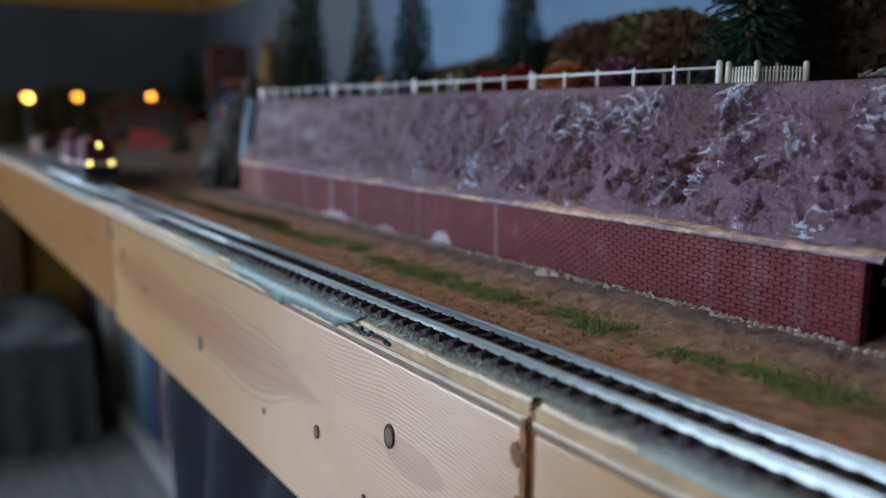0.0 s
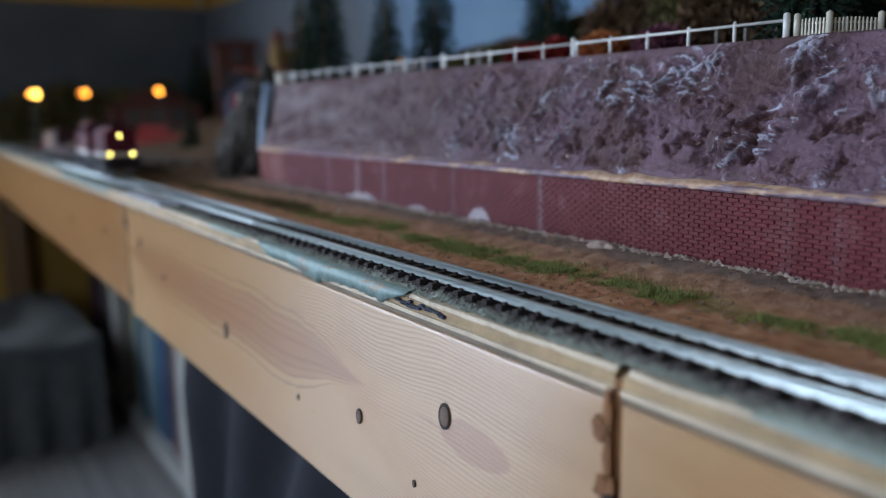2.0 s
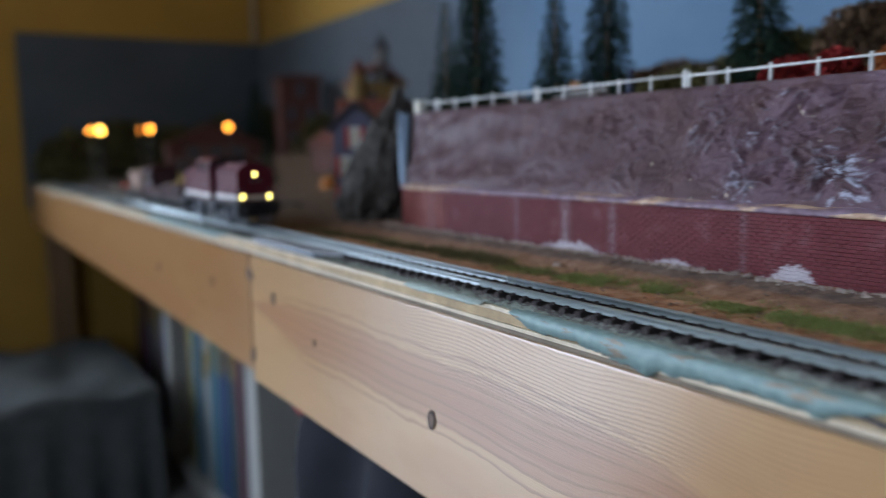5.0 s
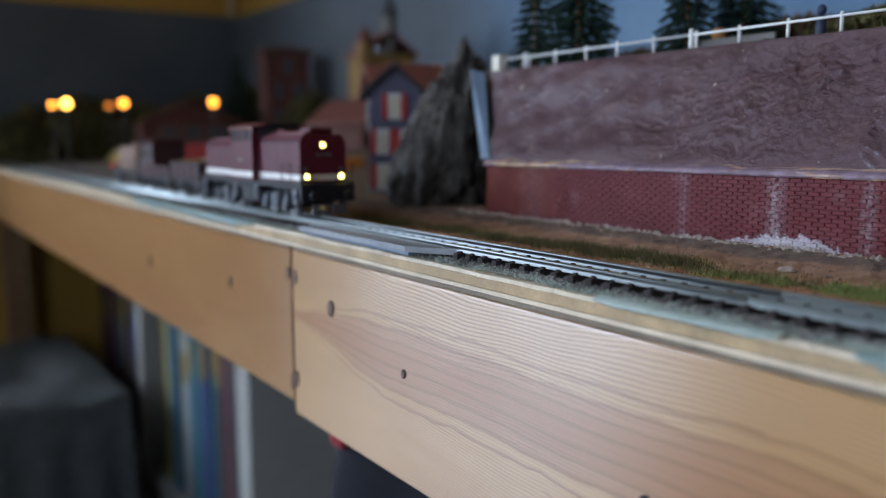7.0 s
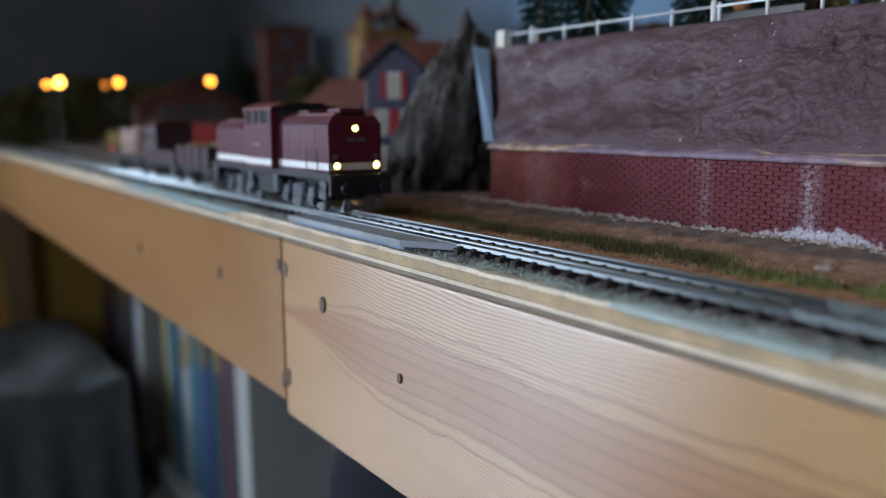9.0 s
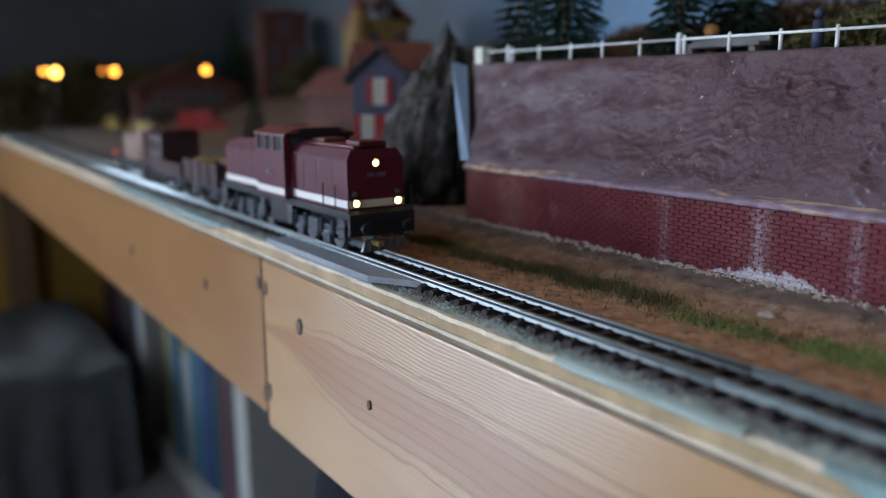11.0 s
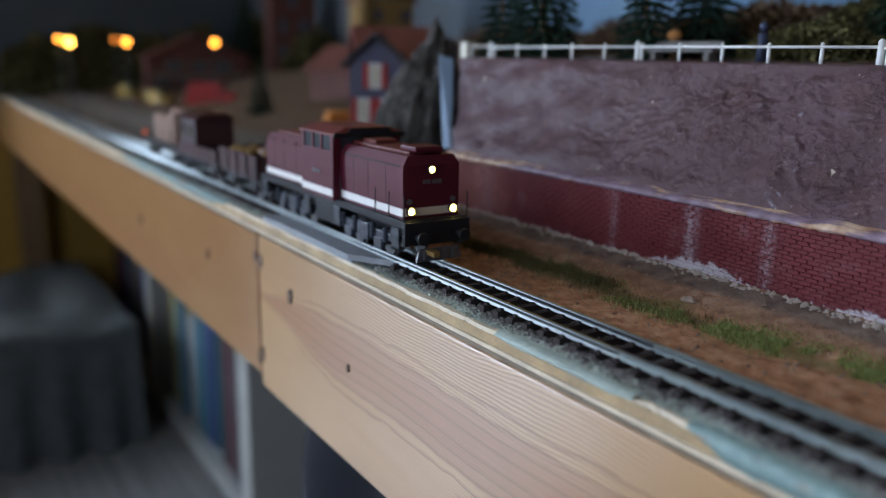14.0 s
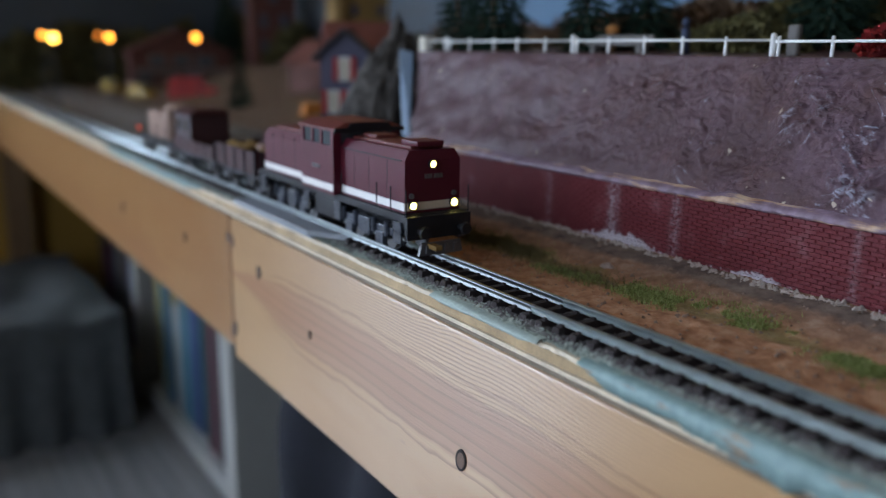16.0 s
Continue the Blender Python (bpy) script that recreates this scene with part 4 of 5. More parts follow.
# ---------------------------------------------------------------- fences
def build_fences():
    def post(bm, x, y, r, h, z=0.578):
        tube(bm, (x, y, z - 0.001), (x, y, z + h - r * 0.6), r, r, 10)
        ball(bm, (x, y, z + h - r * 0.7), r, (1, 1, 0.8), 1)

    spans = [(0.2015 + i * 0.1073, 0.2015 + (i + 1) * 0.1073) for i in range(4)] + [(0.6307, 0.6500)]
    for k, (y0, y1) in enumerate(spans):
        f = thing("rail_fence", "white plastic post-and-rail fence on the plaster crest", "fence", "fence panels")
        lean = (0.0, 0.0, 0.0003, 0.0008, 0.0)[k]
        bays = 5 if k < 4 else 1
        for i in range(bays + 1):
            y = y0 + 0.0012 + (y1 - y0 - 0.0024) * i / bays
            big = i in (0,)
            post(bm := bmesh.new(), CREST + lean * (i % 2), y, 0.00115 if big else 0.0007, 0.0088 if big else 0.0078)
            part("post", bm, WHITE_PLASTIC, f, smooth=True)
        bm = bmesh.new()
        tube(bm, (CREST, y0, 0.5842), (CREST, y1, 0.5842 - 0.0004 * (k % 2)), 0.00055, None, 8)
        part("top_rail", bm, WHITE_PLASTIC, f, smooth=True)
    g = thing("rail_fence", "stout cream end post of the fence", "fence", "fence panels")
    blk("end_block", CREST - 0.0035, CREST + 0.0035, 0.6490, 0.6560, 0.577, 0.5865, CREAM_PLASTIC, g, bevel=0.0006)
    # picket fence bending away at the near end
    pf = thing("picket_fence", "cream plastic picket fence with a small gate", "fence")
    pts = [(CREST + 0.0005, 0.1990), (CREST + 0.0030, 0.1890), (CREST + 0.0200, 0.1815)]
    for (xa, ya), (xb, yb) in zip(pts, pts[1:]):
        n = 9 if ya > 0.195 else 13
        for i in range(n):
            u = (i + 0.5) / n
            x, y = xa + (xb - xa) * u, ya + (yb - ya) * u
            bm = bmesh.new()
            box(bm, x - 0.0003, x + 0.0003, y - 0.00042, y + 0.00042, 0.577, 0.5838 + 0.0005 * math.sin(u * 3.1), 0, (0.0, 0.0002))
            part("picket", bm, CREAM_PLASTIC, pf)
        bm = bmesh.new()
        for z in (0.5796, 0.5826):
            tube(bm, (xa + 0.0006, ya, z), (xb + 0.0006, yb, z), 0.0003, None, 6)
        part("cross_rail", bm, CREAM_PLASTIC, pf)
    for x, y in pts:
        bm = bmesh.new()
        post(bm, x, y, 0.0011, 0.0082)
        part("gate_post", bm, CREAM_PLASTIC, pf, smooth=True)
    # second, plain fence further back
    b = thing("rail_fence", "thin grey wire fence behind the white one", "fence")
    for i in range(5):
        y = 0.20 + i * 0.014
        blk("post", CREST + 0.030, CREST + 0.0312, y, y + 0.0012, 0.578, 0.5865, STONE, b)
    # bundle of pale lichen roots at the crest
    bm = bmesh.new()
    rnd = random.Random(9)
    for i in range(40):
        y = 0.150 - i * 0.0011
        z = 0.5785 + i * 0.00016
        tube(bm, (CREST + rnd.uniform(-.002, .003), y, z + rnd.uniform(0, .002)), (CREST + rnd.uniform(-.002, .003), y - 0.005, z + rnd.uniform(0, .003)), 0.0005, 0.0002, 5)
    tagged(part("root_bundle", bm, STONE), "pale dry root lying on the crest", "root")


build_wall()
build_fences()


# ---------------------------------------------------------------- trees and scrub
def fir(x, y, z, height, radius, seed, label):
    t = thing("fir_tree", label, "tree", "fir trees", (x, y, z))
    part("trunk", tube(bmesh.new(), (0, 0, -0.004), (0, 0, height * 0.97), radius * 0.10, radius * 0.015, 8), BROWN_WOOD, t)
    rnd = random.Random(seed)
    verts, faces = [], []
    levels = int(height / 0.0042)
    for k in range(levels):
        u = k / levels
        zz = height * (0.04 + 0.96 * u)
        rr = radius * (1 - u) ** 0.85 + 0.0008
        n = max(7, int(26 * (1 - u)))
        for i in range(n):
            a = math.tau * (i + rnd.random()) / n
            ln = rr * rnd.uniform(0.70, 1.10)
            droop = ln * rnd.uniform(0.15, 0.42)
            ca, sa = math.cos(a), math.sin(a)
            # each branch: a spray of needle blades
            for s in range(9):
                q0 = 0.15 + 0.85 * s / 9
                px, py, pz = ca * ln * q0, sa * ln * q0, zz - droop * q0 * q0
                for side in (-1, 1):
                    w = radius * 0.13 * (1.15 - q0 * 0.6)
                    b = a + side * rnd.uniform(0.5, 1.0)
                    j = len(verts)
                    ex, ey, ez = px + math.cos(b) * w * 1.7, py + math.sin(b) * w * 1.7, pz - w * rnd.uniform(-0.2, 0.6)
                    verts += [(px, py, pz - 0.0006), (px, py, pz + 0.0006), (ex, ey, ez)]
                    faces.append((j, j + 1, j + 2))
    pydata("crown", verts, faces, FIR, t)
    return t


def scrub(name, label, category, c, r, count, size, material, seed, group="", core=True):
    """A mound of foam foliage: a lumpy core under many small leaf flakes."""
    t = thing(name, label, category, group, c)
    rnd = random.Random(seed)
    if core:
        bm = bmesh.new()
        ball(bm, (0, 0, 0), 1, (r[0] * 0.86, r[1] * 0.86, r[2] * 0.86), 4)
        for v in bm.verts:
            f = 1 + 0.30 * noise.noise(Vector((v.co.x * 38 + seed, v.co.y * 38, v.co.z * 38))) + 0.12 * noise.noise(Vector((v.co.x * 110, v.co.y * 110 + seed, v.co.z * 110)))
            v.co *= f
        part("mound", bm, material, t, smooth=True)
    verts, faces = [], []
    for _ in range(count):
        d = Vector((rnd.gauss(0, 1), rnd.gauss(0, 1), rnd.gauss(0, 1))).normalized()
        if d.z < -0.25:
            d.z = -d.z
        p = Vector((d.x * r[0], d.y * r[1], d.z * r[2]))
        f = (1 + 0.30 * noise.noise(Vector((p.x * 38 + seed, p.y * 38, p.z * 38)))) * rnd.uniform(0.80, 1.06)
        p *= f
        s = size * rnd.uniform(0.5, 1.4)
        a, b = Vector((rnd.gauss(0, 1), rnd.gauss(0, 1), rnd.gauss(0, 1))).normalized(), Vector((rnd.gauss(0, 1), rnd.gauss(0, 1), rnd.gauss(0, 1))).normalized()
        j = len(verts)
        verts += [p - a * s, p + b * s, p + a * s, p - b * s * 0.7 + d * s]
        faces += [(j, j + 1, j + 2), (j, j + 2, j + 3)]
    pydata("leaves", verts, faces, material, t)
    return t


def build_planting():
    fl = "dark green model fir tree behind the white fence"
    fir(0.268, 0.612, 0.578, 0.135, 0.0225, 1, "tall " + fl)
    fir(0.262, 0.640, 0.578, 0.075, 0.015, 11, "slim " + fl)
    fir(0.296, 0.566, 0.579, 0.080, 0.0185, 2, "slim " + fl)
    fir(0.335, 0.562, 0.580, 0.125, 0.022, 3, "broad " + fl)
    fir(0.370, 0.473, 0.582, 0.135, 0.023, 4, "broad " + fl)
    fir(0.290, 0.222, 0.580, 0.125, 0.0205, 5, "dense " + fl)
    fir(0.330, 0.235, 0.582, 0.13, 0.022, 6, "dense " + fl)
    fir(0.50, 1.72, 0.56, 0.13, 0.034, 7, "dark green model fir among the far houses")
    fir(0.325, 1.18, 0.508, 0.070, 0.018, 8, "small dark fir beside the village street")
    hill = "rusty brown lichen scrub on the embankment slope"
    g = "autumn scrub"
    for i, (c, r, m) in enumerate((((0.395, 0.412, 0.582), (0.035, 0.036, 0.044), AUTUMN), ((0.42, 0.49, 0.582), (0.045, 0.050, 0.033), OLIVE), ((0.43, 0.59, 0.580), (0.05, 0.07, 0.030), AUTUMN),
                                   ((0.375, 0.345, 0.582), (0.030, 0.030, 0.038), OLIVE), ((0.350, 0.300, 0.582), (0.030, 0.032, 0.034), AUTUMN), ((0.39, 0.23, 0.585), (0.045, 0.06, 0.060), AUTUMN), ((0.46, 0.72, 0.572), (0.05, 0.08, 0.034), AUTUMN),
                                   ((0.36, 0.600, 0.578), (0.025, 0.035, 0.018), AUTUMN), ((0.34, 0.50, 0.578), (0.025, 0.035, 0.017), OLIVE), ((0.37, 0.12, 0.585), (0.05, 0.07, 0.060), AUTUMN), ((0.48, 0.90, 0.565), (0.05, 0.10, 0.038), AUTUMN))):
        scrub("scrub_mound", hill if m is AUTUMN else "olive brown lichen scrub on the embankment slope", "scrub", c, r, 9000, 0.0021, m, 20 + i, g)
    scrub("bush", "crimson foam bush behind the white fence", "bush", (0.288, 0.392, 0.582), (0.010, 0.015, 0.0080), 2200, 0.0016, CRIMSON, 41)
    scrub("bush", "crimson foam bush behind the white fence", "bush", (0.294, 0.374, 0.583), (0.009, 0.010, 0.0095), 1600, 0.0016, CRIMSON, 42)
    scrub("bush", "orange foam bush behind the white fence", "bush", (0.300, 0.348, 0.584), (0.010, 0.014, 0.0095), 1800, 0.0016, ORANGE_LEAF, 43)
    scrub("bush", "purple heather bush behind the white fence", "bush", (0.300, 0.306, 0.582), (0.010, 0.013, 0.010), 1800, 0.0016, PURPLE_LEAF, 44)
    # scrub in front of the far wall
    for i, (x, y, rx, rz) in enumerate(((0.20, 1.92, 0.07, 0.075), (0.30, 1.94, 0.07, 0.10), (0.39, 1.92, 0.07, 0.085), (0.47, 1.90, 0.06, 0.10), (0.56, 1.80, 0.05, 0.11), (0.56, 1.55, 0.05, 0.09), (0.55, 1.35, 0.05, 0.07), (0.54, 1.15, 0.05, 0.07))):
        scrub("scrub_mound", "dark olive scrub in front of the grey backdrop", "scrub", (x, y, 0.515), (rx, 0.06, rz), 3500, 0.005, OLIVE, 60 + i, "far scrub")


build_planting()


# ---------------------------------------------------------------- rock stack and village
def build_rock():
    bm = bmesh.new()
    bmesh.ops.create_icosphere(bm, subdivisions=5, radius=1)
    for v in bm.verts:
        h = v.co.z
        f = 1 + 0.20 * noise.noise(v.co * 1.9) + 0.20 * noise.noise(Vector((v.co.x * 5, v.co.y * 5, v.co.z * 2.2))) + 0.12 * noise.noise(Vector((v.co.x * 14, v.co.y * 14, v.co.z * 6))) + 0.06 * noise.noise(v.co * 30)
        v.co = Vector((v.co.x * 0.0235 * f * (1.06 - 0.58 * h), v.co.y * 0.026 * f * (1.1 - 0.4 * h), 0.050 * h * f))
        v.co.x += 0.010 * h
    ob = part("craggy_rock", bm, ROCK, smooth=True)
    ob.location = (0.2410, 0.690, 0.542)
    tagged(ob, "grey craggy rock stack beside the embankment's end", "rock")
    bm = bmesh.new()
    rnd = random.Random(8)
    for _ in range(22):
        ball(bm, (rnd.uniform(0.185, 0.240), rnd.uniform(0.84, 0.96), 0.503), rnd.uniform(0.005, 0.010), (1.2, 1.2, 0.6), 2)
    for v in bm.verts:
        v.co += 0.003 * Vector((n3(*v.co, 120), n3(v.co.y, v.co.z, v.co.x, 120), n3(v.co.z, v.co.x, v.co.y, 120)))
    tagged(part("rock_pile", bm, ROCK), "pile of grey stones beside the street", "rock", kind="stuff")


def roof_mesh(hw, hd, z0, z1, over=0.006, thick=0.003):
    """A gable roof with its ridge along y."""
    bm = bmesh.new()
    for side in (-1, 1):
        e = Vector((side * (hw + over), 0, z0 - over * (z1 - z0) / hw))
        r = Vector((0, 0, z1))
        for y0, y1 in ((-hd - over, hd + over),):
            vs = [bm.verts.new((p.x, y, p.z + dz)) for dz in (0, thick) for p in (e, r) for y in (y0, y1)]
            for f in ((0, 1, 3, 2), (4, 6, 7, 5), (0, 2, 6, 4), (2, 3, 7, 6), (3, 1, 5, 7), (1, 0, 4, 5)):
                bm.faces.new([vs[i] for i in f])
    return bm


def house(name, label, at, rz, hw, hd, wall_h, ridge, wall_mat, roof_mat, rows, cols, frame_mat, shutter=None, category="house", win=(0.17, 0.28)):
    """A gabled house: front gable towards local -y; windows with frames, panes and shutters."""
    h = thing(name, label, category, "", at, rz)
    bm = bmesh.new()
    box(bm, -hw, hw, -hd, hd, 0, wall_h)
    g = [bm.verts.new(v) for v in ((-hw, -hd, wall_h), (hw, -hd, wall_h), (0, -hd, ridge), (-hw, hd, wall_h), (hw, hd, wall_h), (0, hd, ridge))]
    for f in ((0, 1, 2), (5, 4, 3), (0, 2, 5, 3), (1, 4, 5, 2)):
        bm.faces.new([g[i] for i in f])
    part("wall", bm, wall_mat, h)
    part("roof", roof_mesh(hw, hd, wall_h, ridge + 0.002), roof_mat, h)
    for r in range(rows):
        zc = wall_h * (r + 0.55) / rows
        n = cols if r < rows - 1 or rows == 1 else max(1, cols - 1)
        for c in range(n):
            xc = (c - (n - 1) / 2) * (2 * hw / (cols + 0.15))
            w, q = hw * win[0], wall_h / rows * win[1]
            opening = blk("window", xc - w, xc + w, -hd - 0.0012, -hd + 0.001, zc - q, zc + q, frame_mat, h)
            blk("pane", xc - w * 0.75, xc + w * 0.75, -hd - 0.0018, -hd - 0.0011, zc - q * 0.82, zc + q * 0.82, CREAM_PLASTIC if shutter else GLASS, opening)
            if shutter:
                for s in (-1, 1):
                    blk("shutter", xc + s * w * 1.45 - w * 0.42, xc + s * w * 1.45 + w * 0.42, -hd - 0.0022, -hd + 0.001, zc - q, zc + q, shutter, h)
    return h


def build_village():
    ch = house("chalet", "slate blue timber chalet with red and white shutters", (0.2745, 0.806, 0.503), -33, 0.0178, 0.020, 0.072, 0.086, BLUE_WALL, ROOF_DARK, 3, 2, WHITE_PLASTIC, RED_PLASTIC, win=(0.25, 0.36))
    blk("plinth", -0.0184, 0.0184, -0.0206, 0.0206, -0.004, 0.008, PALE_BLUE, ch)
    blk("ridge_cap", -0.004, 0.004, -0.024, 0.026, 0.0885, 0.0915, ROOF_PINK, ch, "", 0.001)
    house("cottage", "grey cottage with a salmon tiled roof", (0.318, 0.865, 0.548), 75, 0.020, 0.026, 0.030, 0.048, STONE, ROOF_PINK, 1, 2, WHITE_PLASTIC)
    # tall brick tower house
    t = house("tower_house", "tall narrow brown brick tower house", (0.540, 1.61, 0.515), -10, 0.036, 0.030, 0.166, 0.170, HOUSE_BRICK, HOUSE_BRICK, 4, 2, BLUE_WALL)
    bm = bmesh.new()
    box(bm, -0.039, 0.039, -0.033, 0.033, 0.164, 0.172)
    for i in range(5):
        for y in (-0.033, 0.029):
            box(bm, -0.039 + i * 0.0185, -0.035 + i * 0.0185, y, y + 0.004, 0.172, 0.178)
    part("battlement", bm, HOUSE_BRICK, t)
    house("long_barn", "low dark brown timber barn", (0.445, 1.18, 0.522), 20, 0.036, 0.04, 0.040, 0.062, HOUSE_BRICK, ROOF_TILE, 1, 2, OCHRE)
    # castle on the hill
    c = thing("castle", "ochre castle with a red roof and slim tower on the hill", "castle", "", (0.490, 1.20, 0.570), -10)
    blk("keep", -0.032, 0.032, -0.03, 0.03, 0, 0.075, OCHRE, c, bevel=0.001)
    part("roof", roof_mesh(0.032, 0.03, 0.075, 0.098), ROOF_TILE, c)
    bm = bmesh.new()
    tube(bm, (0.005, -0.02, 0.02), (0.005, -0.02, 0.118), 0.009, 0.0085, 12)
    part("tower", bm, STONE, c)
    part("spire", tube(bmesh.new(), (0.005, -0.02, 0.118), (0.005, -0.02, 0.140), 0.012, 0.001, 12), ROOF_DARK, c)
    bm = bmesh.new()
    tube(bm, (-0.030, -0.030, 0.0), (-0.030, -0.030, 0.085), 0.010, 0.010, 12)
    part("turret", bm, OCHRE, c)
    part("turret_roof", tube(bmesh.new(), (-0.030, -0.030, 0.085), (-0.030, -0.030, 0.105), 0.013, 0.001, 12), ROOF_TILE, c)
    for x, z in ((-0.012, 0.03), (0.022, 0.03), (-0.012, 0.055), (0.022, 0.055)):
        blk("window", x - 0.004, x + 0.004, -0.0312, -0.0295, z - 0.006, z + 0.006, DARK_BLUE, c)
    # scrub-grown crag under the castle
    scrub("scrub_mound", "rocky castle hill grown with brown scrub", "scrub", (0.49, 1.19, 0.525), (0.065, 0.075, 0.055), 4000, 0.004, AUTUMN, 90)
    house("station", "brick station building with a red tiled roof", (0.400, 1.68, 0.512), -8, 0.080, 0.040, 0.056, 0.090, HOUSE_BRICK, ROOF_TILE, 2, 4, STONE, category="station")
    aw = thing("awning", "pale awning on posts before the station", "awning", "", (0.385, 1.60, 0.503), -8)
    blk("canopy", -0.07, 0.07, -0.014, 0.014, 0.036, 0.040, STONE, aw)
    for x in (-0.065, 0.0, 0.065):
        blk("post", x - 0.001, x + 0.001, -0.012, -0.010, 0, 0.036, LAMP_POST, aw)
    # vehicles parked by the street
    def van(x, y, mat, label, rz, s=1.0):
        v = thing("toy_van", label, "van", "", (x, y, 0.502), rz)
        blk("body", -0.009 * s, 0.009 * s, -0.020 * s, 0.020 * s, 0.003, 0.014 * s, mat, v, bevel=0.0015)
        blk("cabin", -0.0082 * s, 0.0082 * s, -0.010 * s, 0.018 * s, 0.014 * s, 0.022 * s, mat, v, bevel=0.0015)
        blk("windscreen", -0.0072 * s, 0.0072 * s, -0.0112 * s, -0.0100 * s, 0.0155 * s, 0.0205 * s, GLASS, v)
        for sx in (-1, 1):
            for sy in (-1, 1):
                part("wheel", tube(bmesh.new(), (sx * 0.0075 * s, sy * 0.012 * s, 0.0035), (sx * 0.0095 * s, sy * 0.012 * s, 0.0035), 0.0035, None, 14), BLACK, v)

    van(0.337, 1.40, RED_PLASTIC, "red toy van parked before the station", 65, 1.6)
    van(0.289, 1.49, YELLOW_PLASTIC, "yellow toy van parked by the street", 30)
    van(0.284, 1.66, YELLOW_PLASTIC, "yellow toy van parked further along the street", 20)
    van(0.352, 1.02, worn("orange_plastic", (0.55, 0.19, 0.03), 0.5), "orange toy van behind the chalet", 80)


def street_lamp(x, y, top, mat, label, s=1.0):
    l = thing("street_lamp", label, "lamp", "street lamps", (x, y, 0.50))
    part("post", tube(bmesh.new(), (0, 0, 0.0), (0, 0, top - 0.5), 0.0011, 0.0007, 8), LAMP_POST, l)
    part("base", tube(bmesh.new(), (0, 0, 0.0), (0, 0, 0.006), 0.0028, 0.0016, 10), LAMP_POST, l)
    part("globe", ball(bmesh.new(), (0, 0, top - 0.5), 0.0050 * s), mat, l, "glowing orange globe", True)
    part("cap", tube(bmesh.new(), (0, 0, top - 0.5 + 0.0046 * s), (0, 0, top - 0.5 + 0.0068 * s), 0.0026, 0.0006, 10), LAMP_POST, l)


build_rock()
build_village()
street_lamp(0.163, 1.40, 0.587, STREETGLOW_B, "model street lamp with a lit yellow globe", 1.15)
street_lamp(0.234, 1.416, 0.589, STREETGLOW, "model street lamp with a lit orange globe")
street_lamp(0.330, 1.353, 0.590, STREETGLOW, "model street lamp with a lit orange globe")
street_lamp(0.180, 1.60, 0.5925, STREETGLOW, "model street lamp further along the street, lit orange", 0.85)
street_lamp(0.262, 1.62, 0.5935, glow("dim_lamp_globe", (1.0, 0.30, 0.035), 1.4), "dim model street lamp further along the street", 0.85)


def build_crest_things():
    b = thing("stone_bench", "dull stone bench behind the fence", "bench", "", (CREST + 0.040, 0.535, 0.5785))
    blk("seat", -0.004, 0.004, -0.020, 0.020, 0.004, 0.0058, STONE, b, bevel=0.0004)
    blk("backrest", 0.003, 0.0045, -0.020, 0.020, 0.0058, 0.0090, STONE, b, bevel=0.0004)
    for y in (-0.016, 0.016):
        blk("leg", -0.003, 0.003, y - 0.0015, y + 0.0015, 0, 0.004, STONE, b)
    o = thing("flower_tub", "small tub of orange flowers on the crest", "flower tub", "", (CREST + 0.050, 0.55, 0.5785))
    part("tub", tube(bmesh.new(), (0, 0, 0), (0, 0, 0.010), 0.0022, 0.003, 12), BROWN_WOOD, o)
    part("flowers", ball(bmesh.new(), (0, 0, 0.0120), 0.0036, (1, 1, 0.8), 2), ORANGE_LEAF, o)
    bm = bmesh.new()
    tube(bm, (0, 0, 0), (0, 0, 0.012), 0.0024, 0.0019, 10)
    ball(bm, (0, 0, 0.0145), 0.0019, (1, 1, 1.2), 2)
    f = part("figurine", bm, DARK_BLUE, smooth=True)
    f.location = (0.286, 0.490, 0.5785)
    tagged(f, "tiny dark blue toy figure behind the fence", "figurine")
    bm = bmesh.new()
    box(bm, -0.0016, 0.0016, -0.0026, 0.0026, 0, 0.0125, 0.0012)
    s = part("milestone", bm, STONE, smooth=True)
    s.location = (0.286, 0.434, 0.5785)
    tagged(s, "grey rounded milestone behind the fence", "milestone")


build_crest_things()


